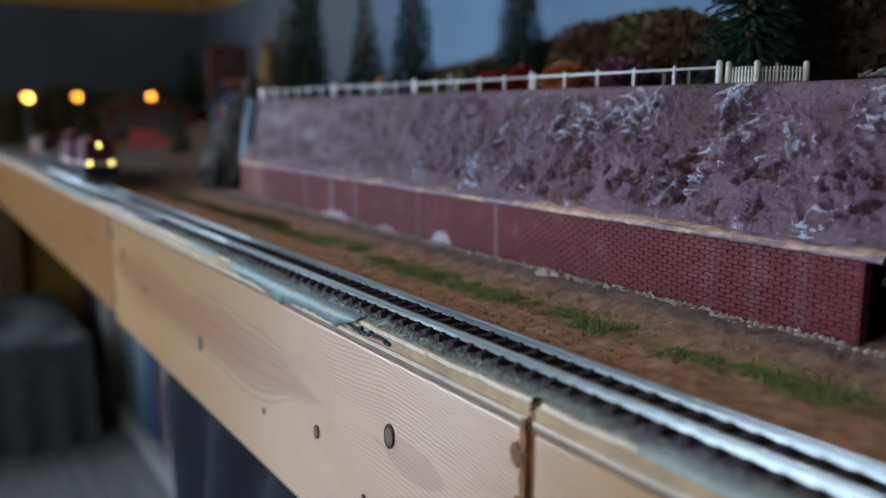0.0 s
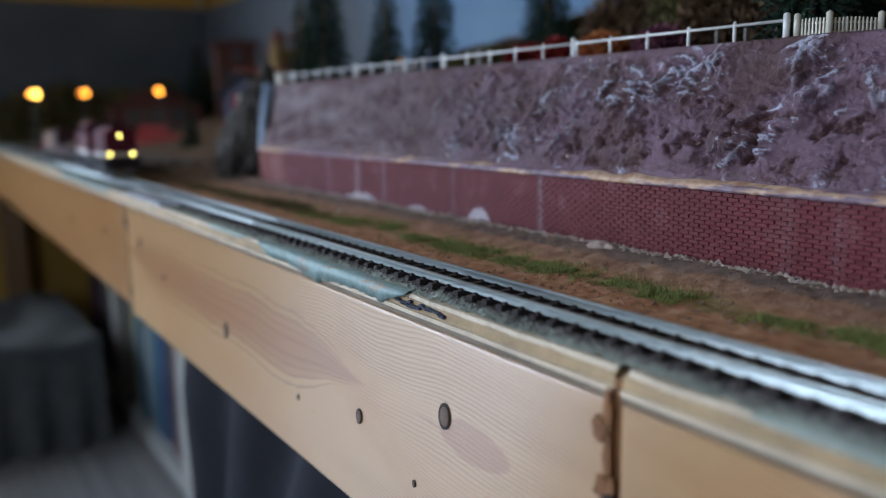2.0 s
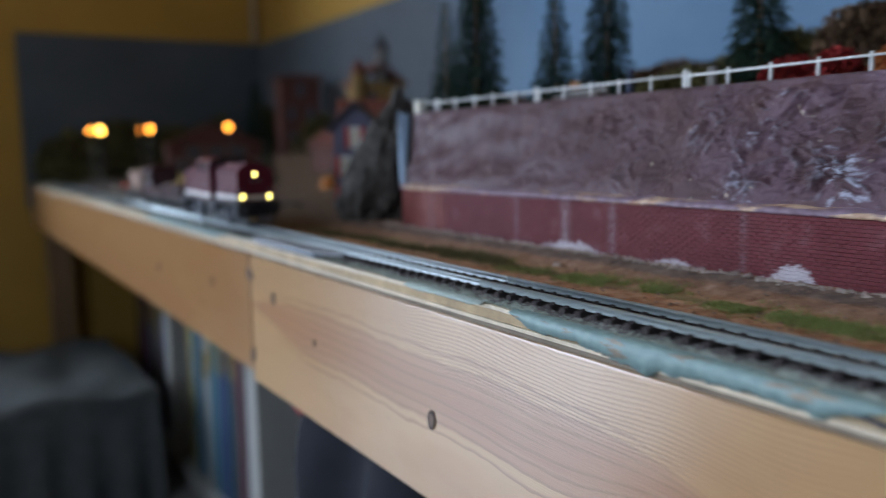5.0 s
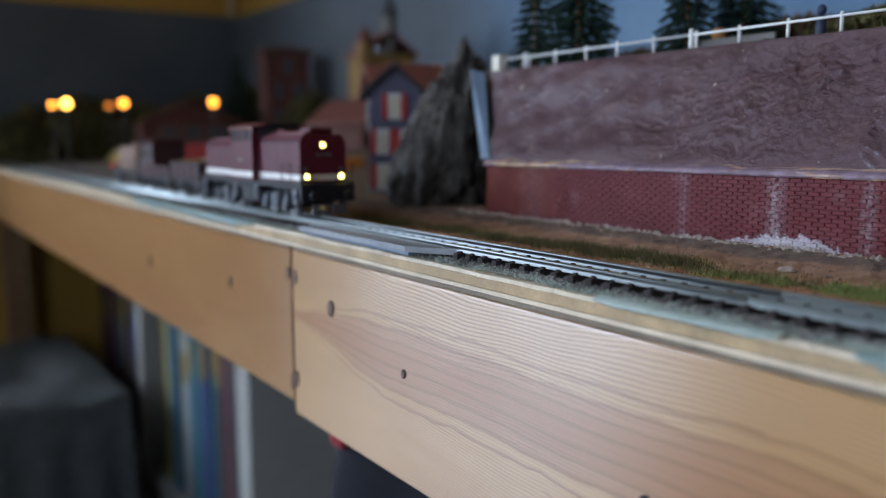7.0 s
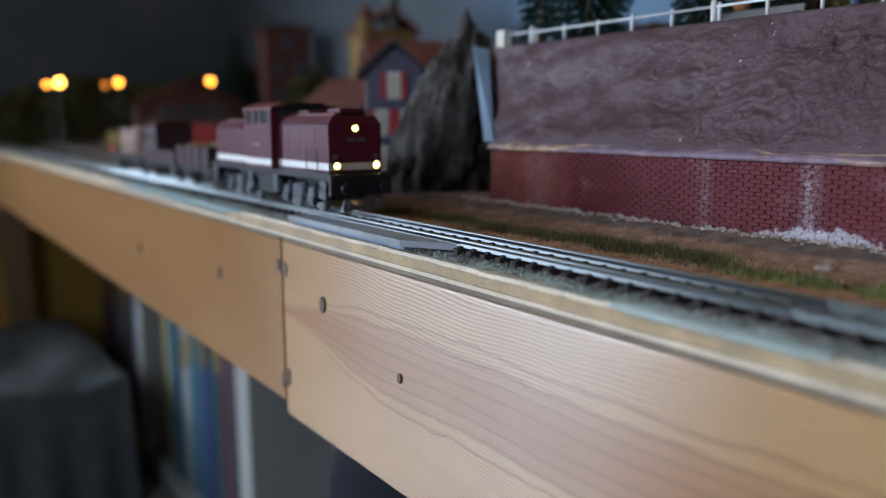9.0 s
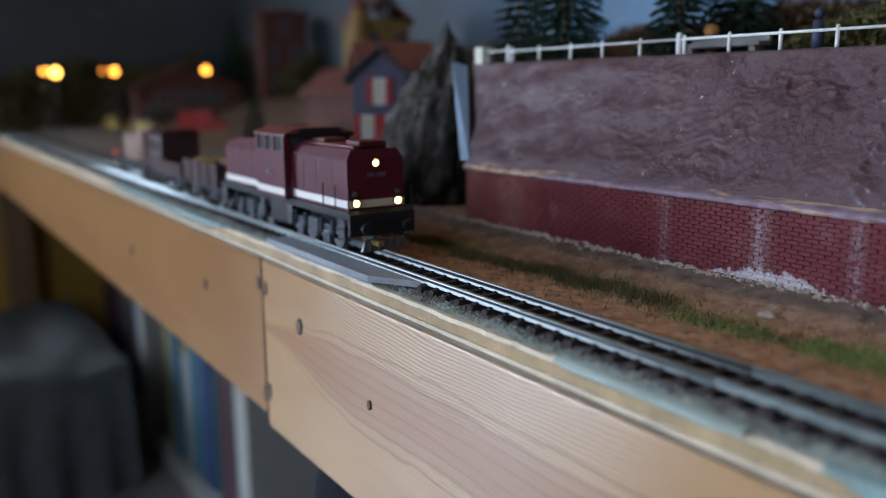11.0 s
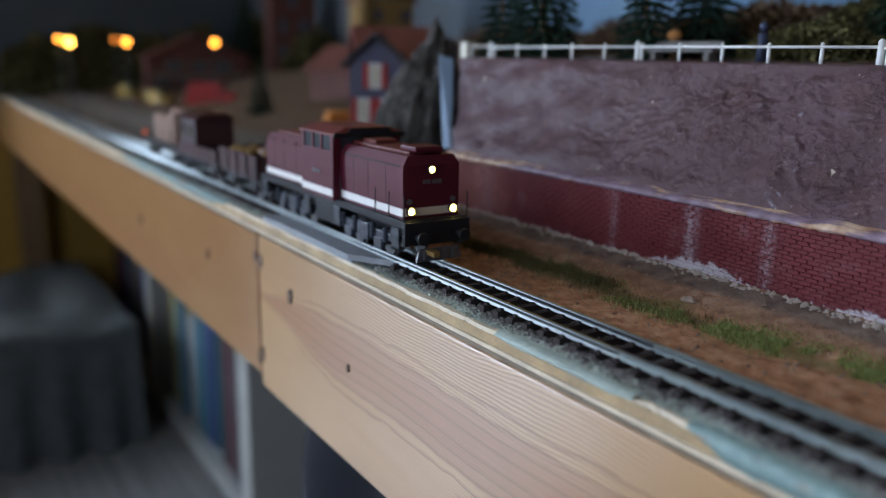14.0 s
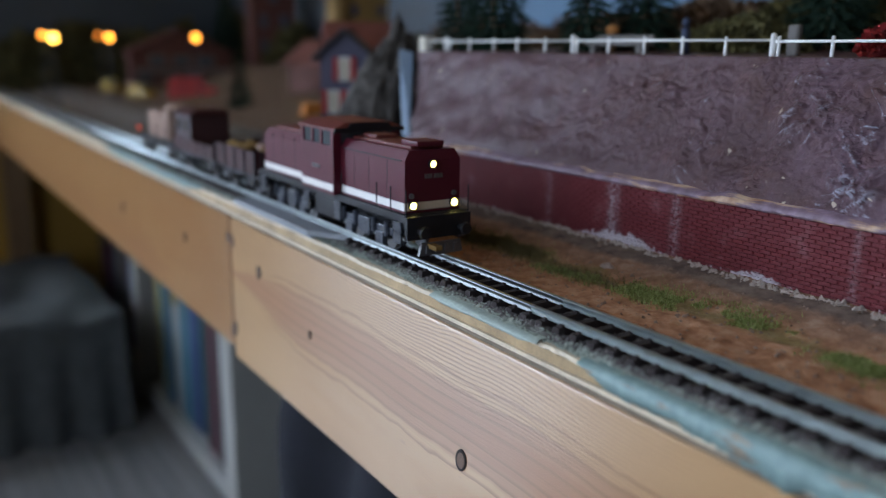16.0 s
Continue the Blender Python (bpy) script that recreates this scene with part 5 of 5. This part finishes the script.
# ---------------------------------------------------------------- below the layout
def build_below():
    sh = thing("bookshelf", "white bookshelf under the layout", "shelf")
    for y0, y1 in ((1.145, 1.185), (1.60, 1.635), (0.20, 0.235)):
        blk("upright", 0.285, 0.60, y0, y1, 0.0, 0.43, SHELF_WHITE, sh, bevel=0.001)
    blk("base_shelf", 0.286, 0.60, 1.186, 1.599, 0.005, 0.028, SHELF_WHITE, sh)
    blk("base_shelf", 0.286, 0.60, 1.636, 2.0, 0.005, 0.028, SHELF_WHITE, sh)
    blk("back_panel", 0.601, 0.606, 0.20, 2.0, 0.0, 0.43, SHELF_WHITE, sh)
    colours = [("blue_binder", (0.07, 0.11, 0.40)), ("black_binder", (0.022, 0.019, 0.022)), ("wine_cloth", (0.10, 0.026, 0.033)), ("teal_cloth", (0.035, 0.13, 0.145)), ("navy_cloth", (0.035, 0.055, 0.14)), ("olive_card", (0.27, 0.25, 0.05)), ("pale_card", (0.33, 0.32, 0.28)), ("petrol_card", (0.05, 0.12, 0.17)), ("brown_card", (0.13, 0.085, 0.05))]
    rnd = random.Random(4)
    for y, end, order in ((1.19, 1.59, (0, 1, 2, 1, 3, 4, 3, 7, 6, 7, 5, 8, 3, 1, 4)), (1.64, 1.98, (6, 3, 1, 4, 8, 1, 7, 2, 3, 1, 5))):
        for k in order:
            w = rnd.uniform(0.022, 0.042)
            if y + w > end:
                break
            hgt, dep = rnd.uniform(0.27, 0.36), rnd.uniform(0.17, 0.22)
            nm, col = colours[k]
            m = worn(nm, col, 0.6, 0, 200, 0.15)
            b = thing("book", "upright %s book on the shelf under the layout" % nm.replace("_", " "), "book", "books", (0.298 + rnd.uniform(0, 0.012), y, 0.028))
            bm = bmesh.new()
            box(bm, 0, 0.004, 0, w, 0, hgt, 0.001)
            box(bm, 0.004, dep, 0, 0.003, 0, hgt)
            box(bm, 0.004, dep, w - 0.003, w, 0, hgt)
            part("cover", bm, m, b)
            blk("pages", 0.0045, dep - 0.004, 0.0032, w - 0.0032, 0.003, hgt - 0.004, PAPER, b)
            if rnd.random() < 0.5:
                blk("spine_label", -0.0012, -0.0002, w * 0.2, w * 0.8, hgt * 0.62, hgt * 0.78, worn(rnd.choice(("label_yellow", "label_cream")), (0.22, 0.15, 0.035), 0.7), b)
            y += w + 0.0012
    # dark cloth hanging under the near part of the layout
    verts, faces = [], []
    us, zs = np.linspace(0, 1, 90), np.linspace(0, 1, 40)
    for i, u in enumerate(us):
        for j, z in enumerate(zs):
            y = 0.05 + 0.66 * u
            bulge = 0.03 * math.sin(z * 3.1) + 0.018 * math.sin(u * 38 + 2 * z) * (1 - 0.6 * z) + 0.02 * n3(0, u, z, 3)
            verts.append((0.215 - bulge, y + 0.05 * (1 - z) * (u - 0.4), 0.006 + 0.42 * z))
            if i and j:
                a = i * 40 + j
                faces.append((a - 41, a - 1, a, a - 40))
    ob = pydata("hanging_cloth", verts, faces, NAVY_CLOTH, None, True)
    ob.modifiers.new("thick", "SOLIDIFY").thickness = 0.004
    tagged(ob, "navy-black cloth hanging below the layout", "cloth")
    bm = bmesh.new()
    box(bm, 0.172, 0.18, 0.70, 0.716, 0.365, 0.39, 0.003)
    tagged(part("red_tag", bm, RED_CLOTH), "small red cloth tag hanging under the layout", "tag")
    # low grey-covered bench by the far wall and the layout's end leg
    verts, faces = [], []
    us, vs = np.linspace(0, 1, 80), np.linspace(0, 1, 40)
    for i, u in enumerate(us):
        for j, v in enumerate(vs):
            x = -0.36 + 0.60 * u
            if v < 0.5:
                y, z = 1.50 - 0.05 * (0.5 - v) + 0.012 * math.sin(u * 60) * (0.5 - v) * 2, 0.0 + 0.36 * v
            else:
                y, z = 1.50 + 0.88 * (v - 0.5), 0.18 + 0.008 * n3(u, v, 0, 6)
            verts.append((x, y, max(0.001, z + 0.01 * n3(u, v, 3, 9))))
            if i and j:
                a = i * 40 + j
                faces.append((a - 41, a - 1, a, a - 40))
    bench = thing("low_bench", "low bench under a grey ribbed blanket by the wall", "bench")
    pydata("blanket", verts, faces, GREY_CLOTH, bench, True)
    blk("seat", -0.34, 0.22, 1.52, 1.93, 0.10, 0.165, BROWN_WOOD, bench)
    for x in (-0.33, 0.17):
        for y in (1.54, 1.88):
            blk("leg", x, x + 0.04, y, y + 0.04, 0, 0.10, BROWN_WOOD, bench)
    leg = thing("layout_leg", "brown timber leg under the layout's far end", "leg")
    blk("post", 0.142, 0.185, 1.955, 1.998, 0.0, 0.4905, BROWN_WOOD, leg, bevel=0.001)


build_below()


# ---------------------------------------------------------------- the train
def wheelset(parent, y, r, gauge=0.0063):
    bm = bmesh.new()
    tube(bm, (-gauge - 0.003, 0, 0), (gauge + 0.003, 0, 0), 0.0008, None, 8)
    for s in (-1, 1):
        tube(bm, (s * (gauge - 0.0006), 0, 0), (s * (gauge + 0.0010), 0, 0), r, None, 20)
        tube(bm, (s * (gauge - 0.0009), 0, 0), (s * (gauge - 0.0005), 0, 0), r * 1.10, None, 20)
    w = part("wheelset", bm, GREY_METAL, parent, "dull metal wheelset")
    w.location = (0, y, r)
    return w


def lens(parent, x, y, z, r):
    bm = bmesh.new()
    tube(bm, (x, y - 0.0009, z), (x, y + 0.0006, z), r * 1.25, None, 16)
    rim = part("headlight", bm, BLACK, parent, "lit round headlight")
    bm = bmesh.new()
    ball(bm, (x, y - 0.0009, z), r, (1, 0.45, 1), 2)
    part("lens", bm, HEADLIGHT, rim)


def build_loco():
    L = thing("diesel_locomotive", "maroon model diesel locomotive with white stripe and lit headlamps", "locomotive")
    W = 0.0119

    def hood(name, y0, y1, top, w=W):
        bm = bmesh.new()
        box(bm, -w, w, y0, y1, 0.0170, top - 0.0035)
        box(bm, -w, w, y0, y1, top - 0.0035, top, 0, (0.0022, 0.0006))
        return part(name, bm, MAROON, L)

    def roofcap(name, y0, y1, z, w, t=0.0012):
        return blk(name, -w, w, y0, y1, z, z + t, ROOF_RED, L, "dusty red roof panel", 0.0004)

    hood("front_hood", 0.0, 0.050, 0.0395)
    hood("rear_hood", 0.081, 0.132, 0.0372)
    roofcap("hood_roof", 0.004, 0.049, 0.0394, 0.0070)
    roofcap("hood_roof", 0.083, 0.129, 0.0371, 0.0070)
    blk("exhaust_cowl", -0.0058, 0.0058, 0.0015, 0.013, 0.0405, 0.0425, MAROON, L, "", 0.0006)
    blk("roof_fan", -0.005, 0.005, 0.033, 0.044, 0.0405, 0.0420, ROOF_RED, L, "", 0.0005)
    # cab with windows set in
    bm = bmesh.new()
    box(bm, -0.0154, 0.0154, 0.050, 0.081, 0.0165, 0.0363)
    for x in (-0.0154, 0.0140):
        for y0, y1 in ((0.050, 0.0525), (0.0605, 0.0625), (0.0690, 0.0710), (0.0785, 0.081)):
            box(bm, x, x + 0.0014, y0, y1, 0.0363, 0.0424)
    for y in (0.050, 0.0796):
        for x0, x1 in ((-0.0140, -0.0120), (-0.0012, 0.0012), (0.0120, 0.0140)):
            box(bm, x0, x1, y, y + 0.0014, 0.0363, 0.0424)
    cab = part("cab", bm, MAROON, L)
    for x in (-0.0148, 0.0142):
        blk("side_window", x, x + 0.0006, 0.0526, 0.0784, 0.0364, 0.0423, GLASS, cab)
    for y in (0.0506, 0.0798):
        blk("end_window", -0.0119, 0.0119, y, y + 0.0006, 0.0364, 0.0423, GLASS, cab)
    bm = bmesh.new()
    box(bm, -0.0158, 0.0158, 0.0480, 0.0825, 0.0424, 0.0434)
    box(bm, -0.0158, 0.0158, 0.0480, 0.0825, 0.0434, 0.0457, 0, (0.0060, 0.0012))
    part("cab_roof", bm, ROOF_RED, cab, "dusty red cab roof")
    bm = bmesh.new()
    box(bm, -0.0160, 0.0160, 0.0472, 0.0479, 0.0418, 0.0436)
    box(bm, -0.0100, 0.0100, 0.0472, 0.0479, 0.0436, 0.0455, 0, (0.0016, 0))
    part("visor", bm, BLACK, cab, "black visor over the cab windows")
    for y0, y1, w in ((-0.0001, 0.0498, W), (0.0812, 0.1320, W), (0.0504, 0.0806, 0.0154)):
        for s in (-1, 1):
            a, b = sorted((s * (w + 0.0003), s * (w - 0.001)))
            blk("white_stripe", a, b, y0, y1, 0.0180, 0.0208, STRIPE, L, "white stripe along the body")
    blk("front_stripe", -W, W, -0.0003, 0.0008, 0.0180, 0.0208, STRIPE_FRONT, L, "cream stripe across the nose")
    # running plate, buffer beam, apron, couplers
    blk("running_plate", -0.0136, 0.0136, -0.003, 0.135, 0.0140, 0.0169, BLACK, L, "", 0.0003)
    for y0, y1 in ((-0.0050, -0.0029), (0.1349, 0.1370)):
        blk("buffer_beam", -0.0138, 0.0138, y0, y1, 0.0080, 0.0165, BLACK, L, "black buffer beam", 0.0004)
    for y, d in ((-0.005, -1), (0.137, 1)):
        for s in (-1, 1):
            bm = bmesh.new()
            tube(bm, (s * 0.0088, y, 0.0112), (s * 0.0088, y + d * 0.0038, 0.0112), 0.0011, None, 10)
            tube(bm, (s * 0.0088, y + d * 0.0036, 0.0112), (s * 0.0088, y + d * 0.0046, 0.0112), 0.0024, 0.0021, 16)
            part("buffer", bm, BLACK, L)
        bm = bmesh.new()
        box(bm, -0.0095, 0.0095, min(y, y + d * 0.0012), max(y, y + d * 0.0012), 0.0022, 0.0068, 0, (0.0012, 0))
        for i in range(4):
            x = -0.006 + i * 0.004
            box(bm, x - 0.0008, x + 0.0008, min(y + d * 0.0012, y + d * 0.002), max(y + d * 0.0012, y + d * 0.002), 0.0030, 0.0060)
        part("rail_guard", bm, GREY_METAL, L, "grey rail guard")
        blk("coupler", -0.0060, -0.0034, min(y, y + d * 0.007), max(y, y + d * 0.007), 0.0050, 0.0066, OCHRE if d < 0 else BLACK, L)
    for x, z, r in ((-0.0090, 0.0198, 0.00135), (0.0088, 0.0198, 0.0014), (-0.0006, 0.0345, 0.00125)):
        lens(L, x, -0.0004, z, r)
    for s in (-1, 1):
        part("upper_marker", tube(bmesh.new(), (s * 0.0092, -0.0006, 0.0232), (s * 0.0092, 0.0006, 0.0232), 0.0010, None, 12), GREY_METAL, L)
    # unreadable number shown as bars
    bm = bmesh.new()
    for i, w in enumerate((0.0010, 0.0010, 0.0004, 0.0010, 0.0010, 0.0010)):
        x = -0.0036 + i * 0.00135
        box(bm, x, x + w, -0.0003, 0.0003, 0.0293, 0.0308)
    part("number_bars", bm, GREY_METAL, L)
    bm = bmesh.new()
    for i in range(6):
        box(bm, -0.0157, -0.0151, 0.0625 + i * 0.0013, 0.0635 + i * 0.0013, 0.0262, 0.0276)
    part("number_bars", bm, GREY_METAL, L)
    # door seams on the hoods
    for y0 in (0.0125, 0.0265, 0.0385, 0.0960, 0.1100, 0.1215):
        for side in (-1, 1):
            a, b = sorted((side * (W + 0.00006), side * (W - 0.0005)))
            blk("door_seam", a, b, y0, y0 + 0.00022, 0.0215, 0.0352, BLACK, L)
    for side in (-1, 1):
        a, b = sorted((side * (W + 0.0003), side * (W - 0.0005)))
        blk("gutter", a, b, 0.002, 0.0480, 0.0357, 0.0361, BLACK, L)
    # handrails
    for y in (-0.0035, 0.0075, 0.0180, 0.0470, 0.0840, 0.1330):
        for s in (-1, 1):
            part("handrail", tube(bmesh.new(), (s * 0.0134, y, 0.0160), (s * 0.0134, y, 0.0262), 0.00024, None, 6), BLACK, L)
    # bogies
    for yc in (0.030, 0.100):
        bm = bmesh.new()
        for s in (-1, 1):
            a, b = sorted((s * 0.0102, s * 0.0118))
            box(bm, a, b, yc - 0.021, yc + 0.021, 0.0070, 0.0100, 0.0003)
            for dy in (-0.0125, 0.0125):
                a2, b2 = sorted((s * 0.0106, s * 0.0128))
                box(bm, a2, b2, yc + dy - 0.0030, yc + dy + 0.0030, 0.0030, 0.0075, 0.0004)
                tube(bm, (s * 0.0122, yc + dy - 0.0050, 0.0065), (s * 0.0122, yc + dy - 0.0050, 0.0122), 0.0011, None, 8)
                tube(bm, (s * 0.0122, yc + dy + 0.0050, 0.0065), (s * 0.0122, yc + dy + 0.0050, 0.0122), 0.0011, None, 8)
            a3, b3 = sorted((s * 0.0108, s * 0.0126))
            box(bm, a3, b3, yc - 0.0045, yc + 0.0045, 0.0045, 0.0112, 0.0004)
        part("bogie_frame", bm, BOGIE, L, "grey moulded bogie frame")
        bm = bmesh.new()
        box(bm, -0.0050, 0.0050, yc - 0.019, yc + 0.019, 0.0060, 0.0138)
        part("bogie_block", bm, BLACK, L)
    bm = bmesh.new()
    box(bm, -0.0122, 0.0122, 0.0545, 0.0755, 0.0048, 0.0138, 0.0010)
    part("fuel_tank", bm, BLACK, L)
    for y in (0.002, 0.050, 0.080, 0.130):
        for s in (-1, 1):
            bm = bmesh.new()
            a, b = sorted((s * 0.0112, s * 0.0140))
            for z in (0.0060, 0.0100):
                box(bm, a, b, y - 0.0025, y + 0.0025, z, z + 0.0006)
            box(bm, a, a + 0.0005, y - 0.0028, y + 0.0028, 0.0060, 0.0140)
            part("footstep", bm, BOGIE, L)
    wheels = [wheelset(L, y, 0.0047) for y in (0.0175, 0.0425, 0.0875, 0.1125)]
    return L, wheels


def build_wagon(kind):
    names = {"open": ("open_wagon", "brown low-sided model wagon with a mixed load", 0.060), "van": ("brake_wagon", "brown model wagon with a dark cabin", 0.076), "flat": ("flat_wagon", "dark flat model wagon loaded with pale sacks", 0.088)}
    nm, label, ln = names[kind]
    w = thing(nm, label, "wagon", "wagons")
    blk("underframe", -0.0115, 0.0115, 0.0, ln, 0.0095, 0.0120, BLACK, w, "", 0.0003)
    if kind == "open":
        blk("wagon_floor", -0.0120, 0.0120, 0.001, ln - 0.001, 0.0120, 0.0132, WAGON_BROWN, w)
        for x in (-0.0130, 0.0120):
            for i in range(4):
                blk("side_board", x, x + 0.0010, i * ln / 4 + 0.0004, (i + 1) * ln / 4 - 0.0004, 0.0120, 0.0235, WAGON_BROWN, w)
        for y in (0, ln - 0.001):
            blk("end_board", -0.0120, 0.0120, y, y + 0.001, 0.0120, 0.0235, WAGON_BROWN, w)
        for i in range(5):
            blk("stanchion", -0.0136, -0.0131, i * (ln - 0.001) / 4, i * (ln - 0.001) / 4 + 0.001, 0.0115, 0.0240, BLACK, w)
        bm = bmesh.new()
        rnd = random.Random(3)
        for i in range(14):
            ball(bm, (rnd.uniform(-.009, .009), rnd.uniform(.006, ln - .006), 0.0225), rnd.uniform(.0025, .0045), (1, 1, .7), 1)
        part("load", bm, OCHRE, w, "heaped ochre load")
        part("sack", ball(bmesh.new(), (-0.004, 0.014, 0.0245), 0.0026, (1, 1.3, .8), 2), PALE_LOAD, w, "white sack")
        blk("crate", 0.0, 0.006, 0.004, 0.011, 0.0240, 0.0290, PALE_BLUE, w)
    elif kind == "van":
        blk("wagon_floor", -0.0120, 0.0120, 0, ln, 0.0120, 0.0132, WAGON_BROWN, w)
        for x in (-0.0130, 0.0120):
            for i in range(5):
                blk("side_board", x, x + 0.001, i * ln / 5 + 0.0004, (i + 1) * ln / 5 - 0.0004, 0.0120, 0.0195, WAGON_BROWN, w)
        blk("cabin", -0.0120, 0.0120, ln - 0.034, ln - 0.003, 0.0132, 0.0345, worn("dark_brown_cabin", (0.035, 0.010, 0.010), 0.6), w, "dark brown cabin", 0.0006)
        bm = bmesh.new()
        box(bm, -0.0130, 0.0130, ln - 0.036, ln - 0.001, 0.0345, 0.0375, 0, (0.005, 0.001))
        part("cabin_roof", bm, WAGON_BROWN, w)
        for y in (ln - 0.028, ln - 0.014):
            blk("window", -0.0124, -0.0118, y, y + 0.006, 0.0245, 0.0310, GLASS, w)
    else:
        blk("deck", -0.0125, 0.0125, 0, ln, 0.0120, 0.0138, BLACK, w, "", 0.0003)
        rnd = random.Random(6)
        for i in range(6):
            for j in range(2):
                bm = bmesh.new()
                y = 0.010 + i * 0.0085
                box(bm, -0.0115 + j * 0.0118, -0.0115 + j * 0.0118 + 0.0112, y, y + 0.008, 0.0138, 0.0300 + rnd.uniform(0, 0.006), 0.0018)
                part("sack", bm, PALE_LOAD, w, "pale pink sack")
        for i in range(4):
            blk("stake", -0.0131, -0.0126, 0.014 + i * 0.02, 0.015 + i * 0.02, 0.0120, 0.0230, BLACK, w)
        part("tail_lamp", ball(bmesh.new(), (-0.0112, ln + 0.0008, 0.0165), 0.0014), TAILGLOW, w, "glowing red tail lamp")
    for y, d in ((0, -1), (ln, 1)):
        for s in (-1, 1):
            part("buffer", tube(bmesh.new(), (s * 0.0086, y, 0.0108), (s * 0.0086, y + d * 0.0030, 0.0108), 0.0016, None, 10), BLACK, w)
    for yc in (0.013, ln - 0.013):
        bm = bmesh.new()
        for s in (-1, 1):
            a, b = sorted((s * 0.0098, s * 0.0110))
            box(bm, a, b, yc - 0.005, yc + 0.005, 0.0045, 0.0098, 0.0003)
        part("axle_guard", bm, BLACK, w)
    return w, [wheelset(w, y, 0.0043) for y in (0.013, ln - 0.013)]


LOCO, LOCO_WHEELS = build_loco()
CARS = [(*build_wagon("open"), 0.1425), (*build_wagon("van"), 0.2075), (*build_wagon("flat"), 0.2890)]

# where the locomotive's nose stands along the track
NOSE = [(0.0, 0.758), (1.0, 0.744), (2.0, 0.729), (3.0, 0.715), (4.0, 0.699), (5.0, 0.682), (6.2, 0.662), (7.5, 0.6395), (8.5, 0.6205), (9.5, 0.6005), (10.7, 0.5775), (12.0, 0.5525), (13.0, 0.5335), (14.0, 0.5145), (15.0, 0.4955), (16.0, 0.4755)]


def nose_at(t):
    return float(np.interp(t, [a for a, _ in NOSE], [b for _, b in NOSE]))


def motions():
    for ob, back in [(LOCO, 0.0)] + [(w, off) for w, _, off in CARS]:
        walk(ob, [(t, pose(TRACK, y + back, RAILTOP)) for t, y in NOSE])
    steps = [i * 0.25 for i in range(65)]
    for wheels, r in [(LOCO_WHEELS, 0.0047)] + [(ws, 0.0043) for _, ws, _ in CARS]:
        for w in wheels:
            at = tuple(w.location)
            walk(w, [(t, pose(*at, math.degrees((0.758 - nose_at(t)) / r))) for t in steps])


motions()
